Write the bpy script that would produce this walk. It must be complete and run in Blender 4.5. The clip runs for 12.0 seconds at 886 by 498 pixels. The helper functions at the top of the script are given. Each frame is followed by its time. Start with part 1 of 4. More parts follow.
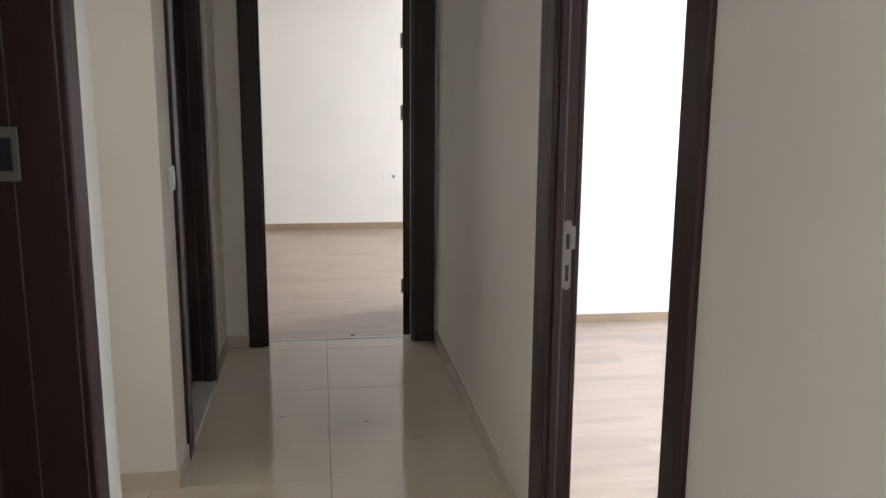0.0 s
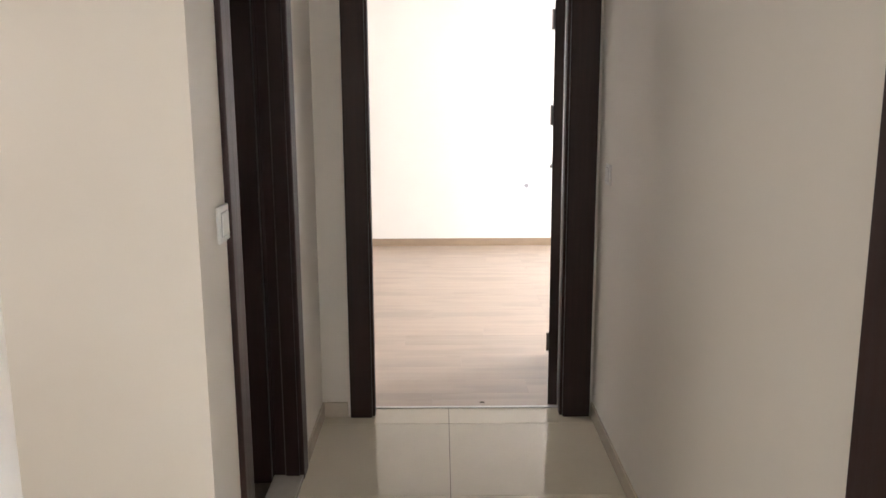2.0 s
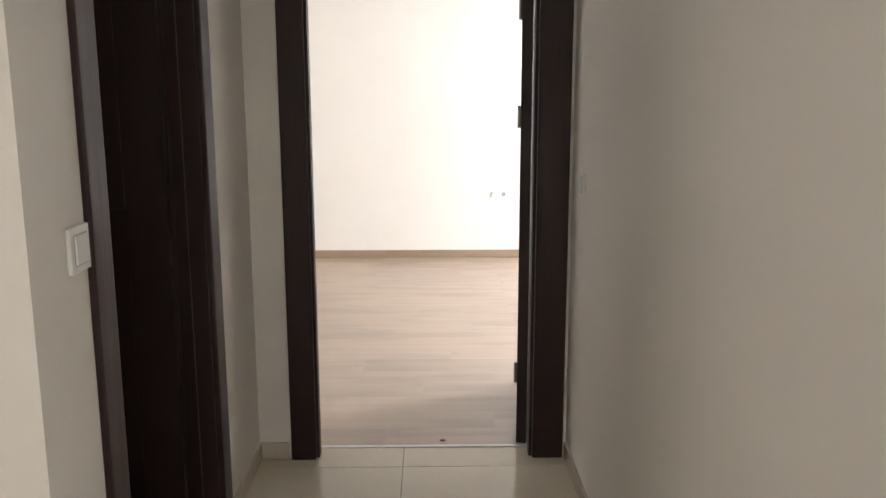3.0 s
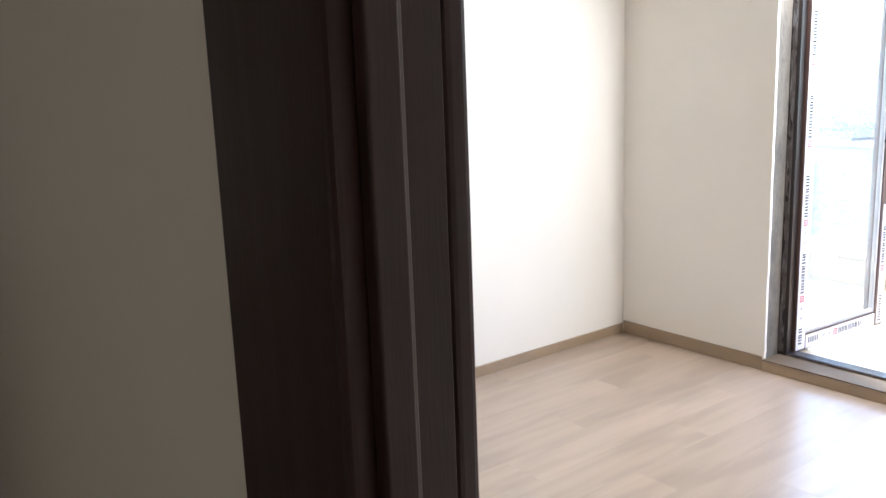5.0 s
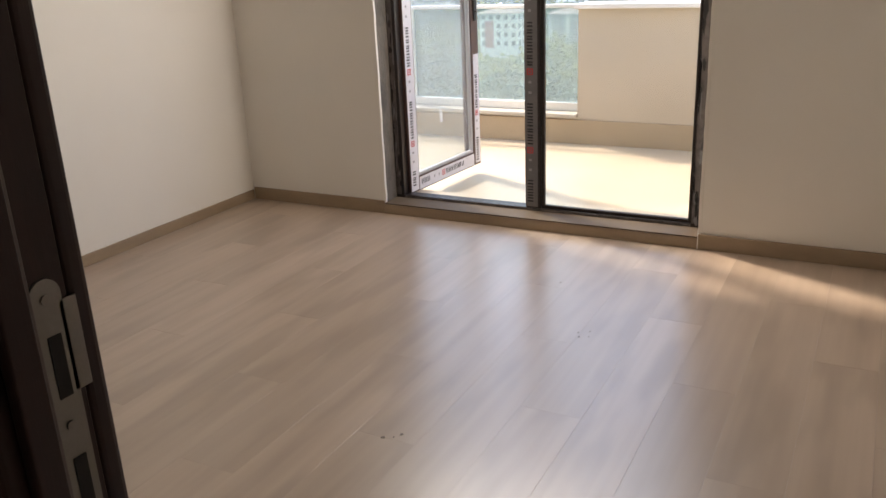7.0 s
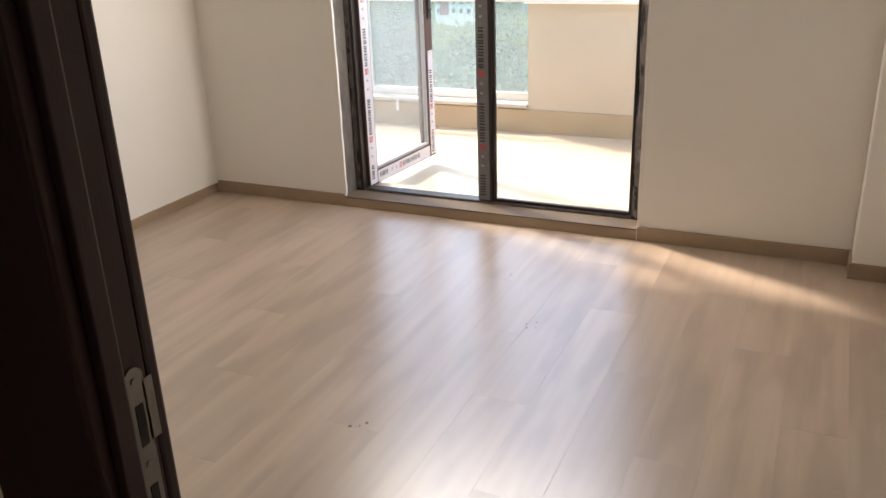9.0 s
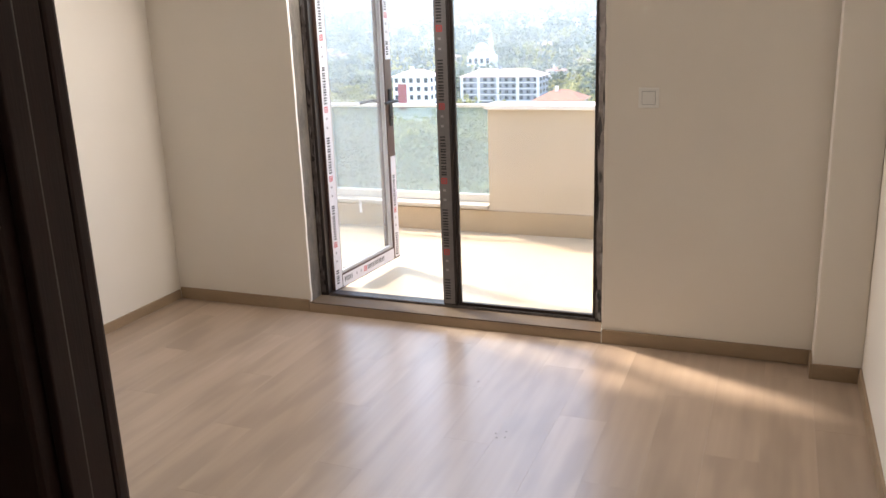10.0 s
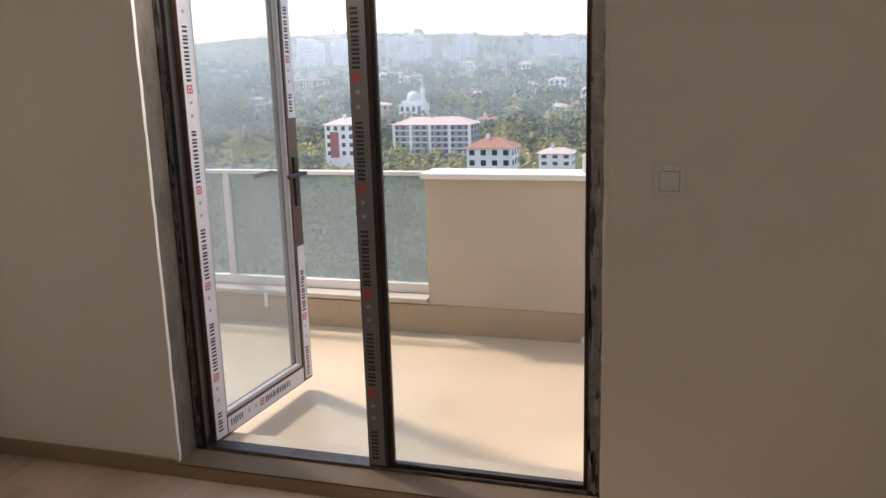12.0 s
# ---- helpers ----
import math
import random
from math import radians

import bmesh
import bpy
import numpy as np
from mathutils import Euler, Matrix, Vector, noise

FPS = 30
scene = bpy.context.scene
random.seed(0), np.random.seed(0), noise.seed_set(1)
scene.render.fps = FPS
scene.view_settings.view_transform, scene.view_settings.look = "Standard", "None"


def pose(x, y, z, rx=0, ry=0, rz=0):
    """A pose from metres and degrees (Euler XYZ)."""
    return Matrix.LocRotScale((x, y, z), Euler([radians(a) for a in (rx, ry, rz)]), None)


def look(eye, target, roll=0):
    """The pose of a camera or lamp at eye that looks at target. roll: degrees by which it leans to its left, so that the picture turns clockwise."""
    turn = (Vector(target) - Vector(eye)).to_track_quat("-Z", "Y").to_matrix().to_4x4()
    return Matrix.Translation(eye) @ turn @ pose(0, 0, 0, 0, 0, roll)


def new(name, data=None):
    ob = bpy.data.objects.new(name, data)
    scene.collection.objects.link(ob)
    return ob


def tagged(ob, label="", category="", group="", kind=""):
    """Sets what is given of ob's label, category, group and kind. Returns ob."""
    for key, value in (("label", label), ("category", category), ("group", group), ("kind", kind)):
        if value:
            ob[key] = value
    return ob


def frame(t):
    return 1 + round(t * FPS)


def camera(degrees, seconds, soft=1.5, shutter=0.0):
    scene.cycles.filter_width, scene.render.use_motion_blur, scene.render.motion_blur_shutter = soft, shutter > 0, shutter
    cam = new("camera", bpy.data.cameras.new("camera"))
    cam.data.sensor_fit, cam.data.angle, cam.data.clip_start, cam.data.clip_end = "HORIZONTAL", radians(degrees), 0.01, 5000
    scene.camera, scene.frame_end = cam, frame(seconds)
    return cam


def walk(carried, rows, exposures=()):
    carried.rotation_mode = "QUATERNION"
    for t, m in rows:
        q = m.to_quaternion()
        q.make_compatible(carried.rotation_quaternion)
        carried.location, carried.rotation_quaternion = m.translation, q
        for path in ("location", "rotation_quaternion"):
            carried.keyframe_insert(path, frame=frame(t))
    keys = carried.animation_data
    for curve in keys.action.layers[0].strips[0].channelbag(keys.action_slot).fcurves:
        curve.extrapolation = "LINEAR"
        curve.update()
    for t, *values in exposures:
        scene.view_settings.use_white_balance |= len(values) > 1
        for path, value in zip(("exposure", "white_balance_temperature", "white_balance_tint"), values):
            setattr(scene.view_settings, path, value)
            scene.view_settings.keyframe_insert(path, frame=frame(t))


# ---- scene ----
PATH = [
    (0, (-0.701, -4.773, 1.484), (-0.415, -2.83, 1.108), 0.4),
    (0.5, (-0.729, -4.516, 1.518), (-0.599, -2.558, 1.131), 0.2),
    (0.6, (-0.725, -4.453, 1.519), (-0.624, -2.496, 1.118), -0.4),
    (1, (-0.714, -4.198, 1.479), (-0.643, -2.236, 1.096), -0.1),
    (1.2, (-0.679, -4.035, 1.491), (-0.647, -2.074, 1.102), -0.4),
    (1.5, (-0.7, -3.891, 1.505), (-0.655, -1.928, 1.121), -0.1),
    (2, (-0.712, -3.574, 1.479), (-0.709, -1.612, 1.094), -0.3),
    (2.5, (-0.669, -3.346, 1.447), (-0.682, -1.38, 1.079), -0.6),
    (2.7, (-0.637, -3.254, 1.44), (-0.647, -1.288, 1.071), -0.3),
    (4.3, (-0.295, -2.845, 1.508), (0.387, -1.007, 1.114), -2.0),
    (4.7, (-0.272, -2.815, 1.532), (0.704, -1.118, 1.12), -1.9),
    (5.1, (-0.265, -2.835, 1.475), (0.976, -1.317, 1.079), -2.2),
    (5.5, (-0.269, -2.842, 1.482), (1.169, -1.513, 1.077), -2.0),
    (6, (-0.2715, -2.832, 1.455), (1.3155, -1.688, 1.039), -2.1),
    (6.5, (-0.273, -2.842, 1.377), (1.380, -1.835, 0.875), -2.4),
    (7, (-0.322, -2.926, 1.301), (1.342, -2.036, 0.641), -2.5),
    (7.2, (-0.340, -2.941, 1.279), (1.331, -2.091, 0.582), -1.6),
    (8.8, (-0.503, -3.025, 1.462), (1.183, -2.238, 0.73), -1.6),
    (9, (-0.503, -3.023, 1.5), (1.182, -2.233, 0.767), -2.1),
    (9.5, (-0.496, -3.002, 1.517), (1.212, -2.211, 0.84), -1.9),
    (10, (-0.501, -3.001, 1.579), (1.285, -2.276, 1.046), -2.1),
    (10.5, (-0.334, -2.909, 1.571), (1.524, -2.308, 1.141), -1.9),
    (11, (-0.033, -2.795, 1.582), (1.828, -2.196, 1.158), -2.1),
    (11.5, (0.355, -2.697, 1.529), (2.215, -2.098, 1.102), -2.2),
    (12, (0.775, -2.541, 1.562), (2.639, -1.959, 1.131), -1.7),
]
cam = camera(55.7, 12.0)
EXPOSURES = [(0.0, 4.0, 5750, 10), (1.0, 4.35, 5950, 11), (2.0, 4.85, 6050, 12), (2.7, 4.7, 6050, 11), (4.3, 4.2, 5500, 7), (5.0, 3.15, 6100, 10), (5.5, 2.5, 6700, 12),
             (6.0, 1.85, 7300, 14), (6.5, 1.88, 7400, 15), (7.0, 1.85, 7400, 15), (9.0, 2.25, 7300, 15), (9.5, 2.25, 7400, 15), (10.0, 2.2, 7400, 16), (10.5, 1.62, 7600, 18), (11.0, 1.13, 7400, 18), (12.0, 1.1, 7600, 20)]
walk(cam, [(t, look(eye, target, roll)) for t, eye, target, roll in PATH], EXPOSURES)

# ---- world, sun, large lights ----
world = bpy.data.worlds.new("sky")
scene.world = world
world.use_nodes = True
wn = world.node_tree.nodes
sky = wn.new("ShaderNodeTexSky")
sky.sky_type, sky.sun_disc = "NISHITA", False
sky.sun_elevation, sky.sun_rotation = radians(51), radians(25)
sky.air_density, sky.dust_density = 1.0, 1.0
world.node_tree.links.new(sky.outputs[0], wn["Background"].inputs[0])
wn["Background"].inputs[1].default_value = 0.19
sun = new("sun", bpy.data.lights.new("sun", "SUN"))
sun.data.energy, sun.data.angle, sun.data.color = 1.75, radians(5), (1, 0.95, 0.87)
sun.matrix_world = look((0.42 * 30, 0.907 * 30, 37), (0, 0, 0))


def area_lamp(name, eye, target, w, h, watts, color=(0.96, 0.98, 1.0)):
    """Daylight-coloured area lamp, for an unseen window's light and for added fill."""
    ob = new(name, bpy.data.lights.new(name, "AREA"))
    ob.data.shape, ob.data.size, ob.data.size_y = "RECTANGLE", w, h
    ob.data.energy, ob.data.color = watts, color
    ob.matrix_world = look(eye, target)
    return ob


area_lamp("end_room_daylight", (3.36, 2.6, 1.35), (0, 2.1, -0.6), 1.1, 1.6, 21)
# Fill lamp added behind the start of the walk; no window stands there.
area_lamp("entrance_fill", (-3.6, -6.3, 1.4), (0, -6.3, 1.3), 1.6, 1.6, 10.5)
# Warm fill added in the closed passage to lift the east hall wall.
area_lamp("side_passage_fill", (-2.55, -2.16, 1.35), (0, -2.0, 1.2), 0.7, 1.7, 0.33, (1.0, 0.91, 0.80))
# Unseen strip under the door head, added to boost the sky's light indoors.
area_lamp("balcony_door_sky_fill", (3.43, -1.43, 2.135), (2.2, -1.5, 0.9), 1.5, 0.16, 9.0)

# ---- materials ----


def mat(name, color, rough=0.6, metal=0.0, scale=6.0, vary=0.06, fine=120.0, bump=0.04, spec=0.5, stretch=(1, 1, 1), per_object=0.0, island=0.0, rough_vary=0.08):
    m = bpy.data.materials.new(name)
    m.use_nodes = True
    n, l = m.node_tree.nodes, m.node_tree.links
    b = n["Principled BSDF"]
    b.inputs["Metallic"].default_value = metal
    b.inputs["Specular IOR Level"].default_value = spec
    tc, mp = n.new("ShaderNodeTexCoord"), n.new("ShaderNodeMapping")
    mp.inputs["Scale"].default_value = stretch
    l.new(tc.outputs["Object"], mp.inputs["Vector"])
    src = mp.outputs[0]
    if per_object:
        info, add = n.new("ShaderNodeObjectInfo"), n.new("ShaderNodeVectorMath")
        mul = n.new("ShaderNodeMath")
        mul.operation = "MULTIPLY"
        mul.inputs[1].default_value = 37.0
        l.new(info.outputs["Random"], mul.inputs[0])
        l.new(src, add.inputs[0])
        l.new(mul.outputs[0], add.inputs[1])
        src = add.outputs[0]
    big, small = n.new("ShaderNodeTexNoise"), n.new("ShaderNodeTexNoise")
    big.inputs["Scale"].default_value, big.inputs["Detail"].default_value = scale, 5
    small.inputs["Scale"].default_value, small.inputs["Detail"].default_value = fine, 3
    l.new(src, big.inputs["Vector"])
    l.new(src, small.inputs["Vector"])
    mixer = n.new("ShaderNodeMath")
    mixer.operation = "MULTIPLY_ADD"
    mixer.inputs[1].default_value = 0.35
    l.new(small.outputs[0], mixer.inputs[0])
    l.new(big.outputs[0], mixer.inputs[2])
    val = mixer.outputs[0]
    if per_object or island:
        if per_object:
            rnd = info.outputs["Random"]
        else:
            rnd = n.new("ShaderNodeNewGeometry").outputs["Random Per Island"]
        pm = n.new("ShaderNodeMath")
        pm.operation = "MULTIPLY_ADD"
        pm.inputs[1].default_value = per_object or island
        l.new(rnd, pm.inputs[0])
        l.new(val, pm.inputs[2])
        val = pm.outputs[0]
    ramp = n.new("ShaderNodeMapRange")
    ramp.inputs[1].default_value, ramp.inputs[2].default_value = 0.3, 1.05 + (per_object or island)
    ramp.inputs[3].default_value, ramp.inputs[4].default_value = 1 - vary, 1 + vary
    l.new(val, ramp.inputs[0])
    tint = n.new("ShaderNodeVectorMath")
    tint.operation = "SCALE"
    tint.inputs[0].default_value = color[:3]
    l.new(ramp.outputs[0], tint.inputs["Scale"])
    l.new(tint.outputs[0], b.inputs["Base Color"])
    rr = n.new("ShaderNodeMapRange")
    rr.inputs[1].default_value, rr.inputs[2].default_value = 0.3, 0.7
    rr.inputs[3].default_value, rr.inputs[4].default_value = max(0.02, rough - rough_vary), min(1, rough + rough_vary)
    l.new(big.outputs[0], rr.inputs[0])
    l.new(rr.outputs[0], b.inputs["Roughness"])
    if bump:
        bp = n.new("ShaderNodeBump")
        bp.inputs["Strength"].default_value, bp.inputs["Distance"].default_value = bump, 0.01
        l.new(small.outputs[0], bp.inputs["Height"])
        l.new(bp.outputs[0], b.inputs["Normal"])
    return m


def laminate(name):
    """Pale greyish oak boards: long soft grain, blotches, board-to-board tone, smeared half-gloss."""
    m = bpy.data.materials.new(name)
    m.use_nodes = True
    n, l = m.node_tree.nodes, m.node_tree.links
    b = n["Principled BSDF"]
    b.inputs["Specular IOR Level"].default_value = 1.0
    tc, info = n.new("ShaderNodeTexCoord"), n.new("ShaderNodeObjectInfo")
    shift, add = n.new("ShaderNodeMath"), n.new("ShaderNodeVectorMath")
    shift.operation, shift.inputs[1].default_value = "MULTIPLY", 23.0
    l.new(info.outputs["Random"], shift.inputs[0])
    l.new(tc.outputs["Object"], add.inputs[0])
    l.new(shift.outputs[0], add.inputs[1])

    def noise_of(stretch, scale, detail, vec):
        mp, t = n.new("ShaderNodeMapping"), n.new("ShaderNodeTexNoise")
        mp.inputs["Scale"].default_value = stretch
        t.inputs["Scale"].default_value, t.inputs["Detail"].default_value = scale, detail
        l.new(vec, mp.inputs["Vector"])
        l.new(mp.outputs[0], t.inputs["Vector"])
        return t.outputs[0]

    def mixed(fac, a, c, mode="MIX"):
        x = n.new("ShaderNodeMix")
        x.data_type, x.blend_type = "RGBA", mode
        for sock, v in ((x.inputs[0], fac), (x.inputs[6], a), (x.inputs[7], c)):
            if hasattr(v, "is_linked"):
                l.new(v, sock)
            else:
                sock.default_value = v
        return x.outputs[2]

    grain = noise_of((0.55, 15, 15), 1.5, 2.5, add.outputs[0])
    blotch = noise_of((1.0, 4.6, 4.6), 1.7, 2, add.outputs[0])
    col = mixed(grain, (0.315, 0.232, 0.168, 1), (0.448, 0.342, 0.260, 1))
    tone = n.new("ShaderNodeMapRange")
    tone.inputs[3].default_value, tone.inputs[4].default_value = 0.0, 0.26
    l.new(info.outputs["Random"], tone.inputs[0])
    col = mixed(tone.outputs[0], col, (0.20, 0.15, 0.11, 1))
    dark = n.new("ShaderNodeMapRange")
    dark.interpolation_type = "SMOOTHSTEP"
    dark.inputs[1].default_value, dark.inputs[2].default_value, dark.inputs[4].default_value = 0.44, 0.68, 0.50
    l.new(blotch, dark.inputs[0])
    col = mixed(dark.outputs[0], col, (0.232, 0.170, 0.123, 1))
    l.new(col, b.inputs["Base Color"])
    # dust and mop smears, one film over all boards
    geo = n.new("ShaderNodeNewGeometry")
    swirl = n.new("ShaderNodeTexNoise")
    swirl.inputs["Scale"].default_value, swirl.inputs["Detail"].default_value, swirl.inputs["Distortion"].default_value = 3.6, 3, 0.9
    l.new(geo.outputs["Position"], swirl.inputs["Vector"])
    smear = swirl.outputs[0]
    rr = n.new("ShaderNodeMapRange")
    rr.interpolation_type = "SMOOTHSTEP"
    rr.inputs[1].default_value, rr.inputs[2].default_value = 0.25, 0.75
    rr.inputs[3].default_value, rr.inputs[4].default_value = 0.277, 0.315
    l.new(smear, rr.inputs[0])
    l.new(rr.outputs[0], b.inputs["Roughness"])
    bp = n.new("ShaderNodeBump")
    bp.inputs["Strength"].default_value, bp.inputs["Distance"].default_value = 0.012, 0.01
    l.new(grain, bp.inputs["Height"])
    l.new(bp.outputs[0], b.inputs["Normal"])
    return m


def glass_mat(name, tint=(1, 1, 1), milky=0.0, dust=(0.8, 0.82, 0.84)):
    """Clear pane: see-through with mirror gloss; milky adds a dusty film."""
    m = bpy.data.materials.new(name)
    m.use_nodes = True
    n, l = m.node_tree.nodes, m.node_tree.links
    n.remove(n["Principled BSDF"])
    tr, gl, lw, mx = n.new("ShaderNodeBsdfTransparent"), n.new("ShaderNodeBsdfGlossy"), n.new("ShaderNodeLayerWeight"), n.new("ShaderNodeMixShader")
    tr.inputs[0].default_value = (*tint, 1)
    gl.inputs["Roughness"].default_value = 0.02
    pw, ma = n.new("ShaderNodeMath"), n.new("ShaderNodeMath")
    pw.operation, ma.operation = "POWER", "MULTIPLY_ADD"
    pw.inputs[1].default_value, ma.inputs[1].default_value, ma.inputs[2].default_value = 5.0, 0.9, 0.04
    l.new(lw.outputs["Facing"], pw.inputs[0])
    l.new(pw.outputs[0], ma.inputs[0])
    l.new(ma.outputs[0], mx.inputs[0])
    l.new(tr.outputs[0], mx.inputs[1])
    l.new(gl.outputs[0], mx.inputs[2])
    out = mx.outputs[0]
    if milky:
        tl, m2 = n.new("ShaderNodeBsdfTranslucent"), n.new("ShaderNodeMixShader")
        tl.inputs[0].default_value = (*dust, 1)
        ns, mr = n.new("ShaderNodeTexNoise"), n.new("ShaderNodeMapRange")
        ns.inputs["Scale"].default_value = 2.5
        mr.inputs[3].default_value, mr.inputs[4].default_value = milky * 0.6, milky * 1.4
        l.new(ns.outputs[0], mr.inputs[0])
        l.new(mr.outputs[0], m2.inputs[0])
        l.new(out, m2.inputs[1])
        l.new(tl.outputs[0], m2.inputs[2])
        out = m2.outputs[0]
    l.new(out, n["Material Output"].inputs[0])
    return m


M_WALL = mat("wall_paint", (0.775, 0.73, 0.665), 0.55, scale=3, vary=0.03, fine=260, bump=0.03, spec=0.3)
M_CEIL = mat("ceiling_paint", (0.8, 0.79, 0.77), 0.7, scale=3, vary=0.02, fine=200, bump=0.03)
M_WOOD = mat("wenge_foil", (0.027, 0.0115, 0.0105), 0.42, spec=0.28, scale=5, vary=0.35, fine=40, bump=0.05, stretch=(14, 14, 0.7), rough_vary=0.06)
M_SEAL = mat("rubber_seal", (0.10, 0.08, 0.075), 0.6, vary=0.15)
M_STEEL = mat("nickel_steel", (0.21, 0.19, 0.172), 0.45, 1.0, scale=30, vary=0.15, fine=300)
M_HOLE = mat("dark_recess", (0.012, 0.01, 0.01), 0.8, vary=0.2)
M_TILE = mat("polished_tile", (0.70, 0.63, 0.50), 0.07, scale=3, vary=0.06, fine=60, bump=0.004, per_object=0.12, rough_vary=0.03)
M_GROUT = mat("grout", (0.20, 0.165, 0.125), 0.85, scale=30, vary=0.2, bump=0.15)
M_LAM = laminate("oak_laminate")
M_SKIRT = mat("laminate_skirting", (0.30, 0.215, 0.14), 0.4, scale=2, vary=0.16, fine=12, bump=0.02, stretch=(3, 3, 9))
# Skirting laminate again, darkened to offset the lamp light on the sill top.
M_BOARD = mat("darkened_sill_laminate", (0.125, 0.088, 0.058), 0.6, spec=0.15, scale=2, vary=0.2, fine=12, bump=0.02, stretch=(9, 3, 9))
M_CSKIRT = mat("ceramic_skirting", (0.58, 0.51, 0.41), 0.17, scale=3, vary=0.08, fine=60)
M_MARBLE = mat("marble_sill", (0.62, 0.58, 0.52), 0.17, scale=9, vary=0.16, fine=40, bump=0.01)
M_PLASTIC = mat("white_plastic", (0.78, 0.77, 0.74), 0.38, scale=8, vary=0.02, bump=0)
# Brown PVC taken near black: the frame's shade is in this colour.
M_PVC_SHADED = mat("shaded_brown_pvc", (0.018, 0.0115, 0.010), 0.40, scale=7, vary=0.25, fine=60, bump=0.03, stretch=(8, 8, 0.8))
M_PVC2 = mat("brown_foil_pvc", (0.095, 0.055, 0.045), 0.40, scale=7, vary=0.25, fine=60, bump=0.03, stretch=(8, 8, 0.8))
M_SCUFF = mat("brown_scuff", (0.13, 0.10, 0.08), 0.6, vary=0.3)
M_BEAD = mat("grey_bead", (0.42, 0.41, 0.41), 0.4, scale=9, vary=0.15)
M_DARK = mat("black_gasket", (0.012, 0.011, 0.011), 0.55, vary=0.2)
M_FILM = mat("protective_film", (0.70, 0.68, 0.71), 0.40, scale=14, vary=0.10, fine=70, bump=0.08)
M_DIRTY = mat("stained_film", (0.105, 0.09, 0.085), 0.55, scale=22, vary=0.8, fine=90, bump=0.15)
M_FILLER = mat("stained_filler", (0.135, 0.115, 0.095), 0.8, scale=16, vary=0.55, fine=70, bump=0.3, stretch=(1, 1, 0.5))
# Dark copy of the white film; shade of the room-facing side painted in.
M_FILM_SHADED = mat("shaded_film", (0.17, 0.163, 0.167), 0.4, scale=14, vary=0.2, fine=70, bump=0.08)
M_INK = mat("black_ink", (0.02, 0.02, 0.022), 0.5, vary=0.2, bump=0)
M_RED = mat("red_ink", (0.55, 0.06, 0.06), 0.5, vary=0.15, bump=0)
M_GREY = mat("grey_ink", (0.35, 0.33, 0.34), 0.5, vary=0.15, bump=0)
M_STUCCO = mat("balcony_render", (0.52, 0.45, 0.355), 0.85, scale=4, vary=0.07, fine=160, bump=0.04)
M_WHITE = mat("white_render", (0.78, 0.76, 0.73), 0.75, scale=4, vary=0.06, fine=140, bump=0.08)
M_BTILE = mat("balcony_tile", (0.54, 0.445, 0.32), 0.335, scale=2.5, vary=0.16, fine=60, bump=0.03, per_object=0.12, rough_vary=0.05)
M_BSKIRT = mat("balcony_skirting", (0.40, 0.31, 0.21), 0.5, scale=5, vary=0.1, fine=80)
M_LEDGE = mat("ledge_stone", (0.50, 0.45, 0.38), 0.7, scale=6, vary=0.12, fine=90, bump=0.06)
M_ALU = mat("pale_aluminium", (0.66, 0.66, 0.64), 0.40, 0.6, scale=10, vary=0.05, fine=200)
M_GLASS = glass_mat("clear_glass", (0.97, 0.98, 0.98))
M_DUSTY = glass_mat("dusty_glass", (0.78, 0.83, 0.86), 0.055)
M_FROST = glass_mat("green_laminated_glass", (0.72, 0.79, 0.75), 0.24, (0.52, 0.55, 0.53))


# ---- mesh helpers ----


def box(bm, x0, x1, y0, y1, z0, z1, bevel=0.0, segs=2):
    vs = [bm.verts.new((x, y, z)) for x in (x0, x1) for y in (y0, y1) for z in (z0, z1)]
    fs = [bm.faces.new([vs[i] for i in q]) for q in ((0, 1, 3, 2), (4, 6, 7, 5), (0, 4, 5, 1), (2, 3, 7, 6), (0, 2, 6, 4), (1, 5, 7, 3))]
    if bevel:
        es = {e for f in fs for e in f.edges}
        bmesh.ops.bevel(bm, geom=list(es), offset=bevel, segments=segs, affect="EDGES", profile=0.5)
    return bm


def boxes(*rows, bevel=0.0):
    bm = bmesh.new()
    for r in rows:
        box(bm, *r, bevel=bevel)
    return bm


def cyl(bm, c, axis, r, length, n=20, r2=None):
    turn = {"x": Matrix.Rotation(radians(90), 4, "Y"), "y": Matrix.Rotation(radians(-90), 4, "X"), "z": Matrix()}[axis]
    bmesh.ops.create_cone(bm, cap_ends=True, segments=n, radius1=r, radius2=r if r2 is None else r2, depth=length, matrix=Matrix.Translation(c) @ turn)
    return bm


def finish(name, bm, material, smooth=False):
    bmesh.ops.recalc_face_normals(bm, faces=bm.faces)
    me = bpy.data.meshes.new(name)
    bm.to_mesh(me)
    bm.free()
    for m in material if isinstance(material, (list, tuple)) else [material]:
        me.materials.append(m)
    if smooth:
        for p in me.polygons:
            p.use_smooth = True
    return me


def part(name, bm, material, parent=None, label="", smooth=False):
    ob = new(name, finish(name, bm, material, smooth))
    if parent is not None:
        top = parent
        while top.parent:
            top = top.parent
        ob.parent = parent
        ob.matrix_parent_inverse = parent.matrix_basis.inverted() if parent is top else Matrix()
    if label:
        tagged(ob, label)
    return ob


def base(name, loc, label, category, group="", kind=""):
    ob = new(name)
    ob.empty_display_size = 0.1
    ob.matrix_basis = Matrix.Translation(loc)
    return tagged(ob, label, category, group, kind)


def structure(name, bm, material, label, category="wall"):
    return tagged(part(name, bm, material), label, category, "", "structure")


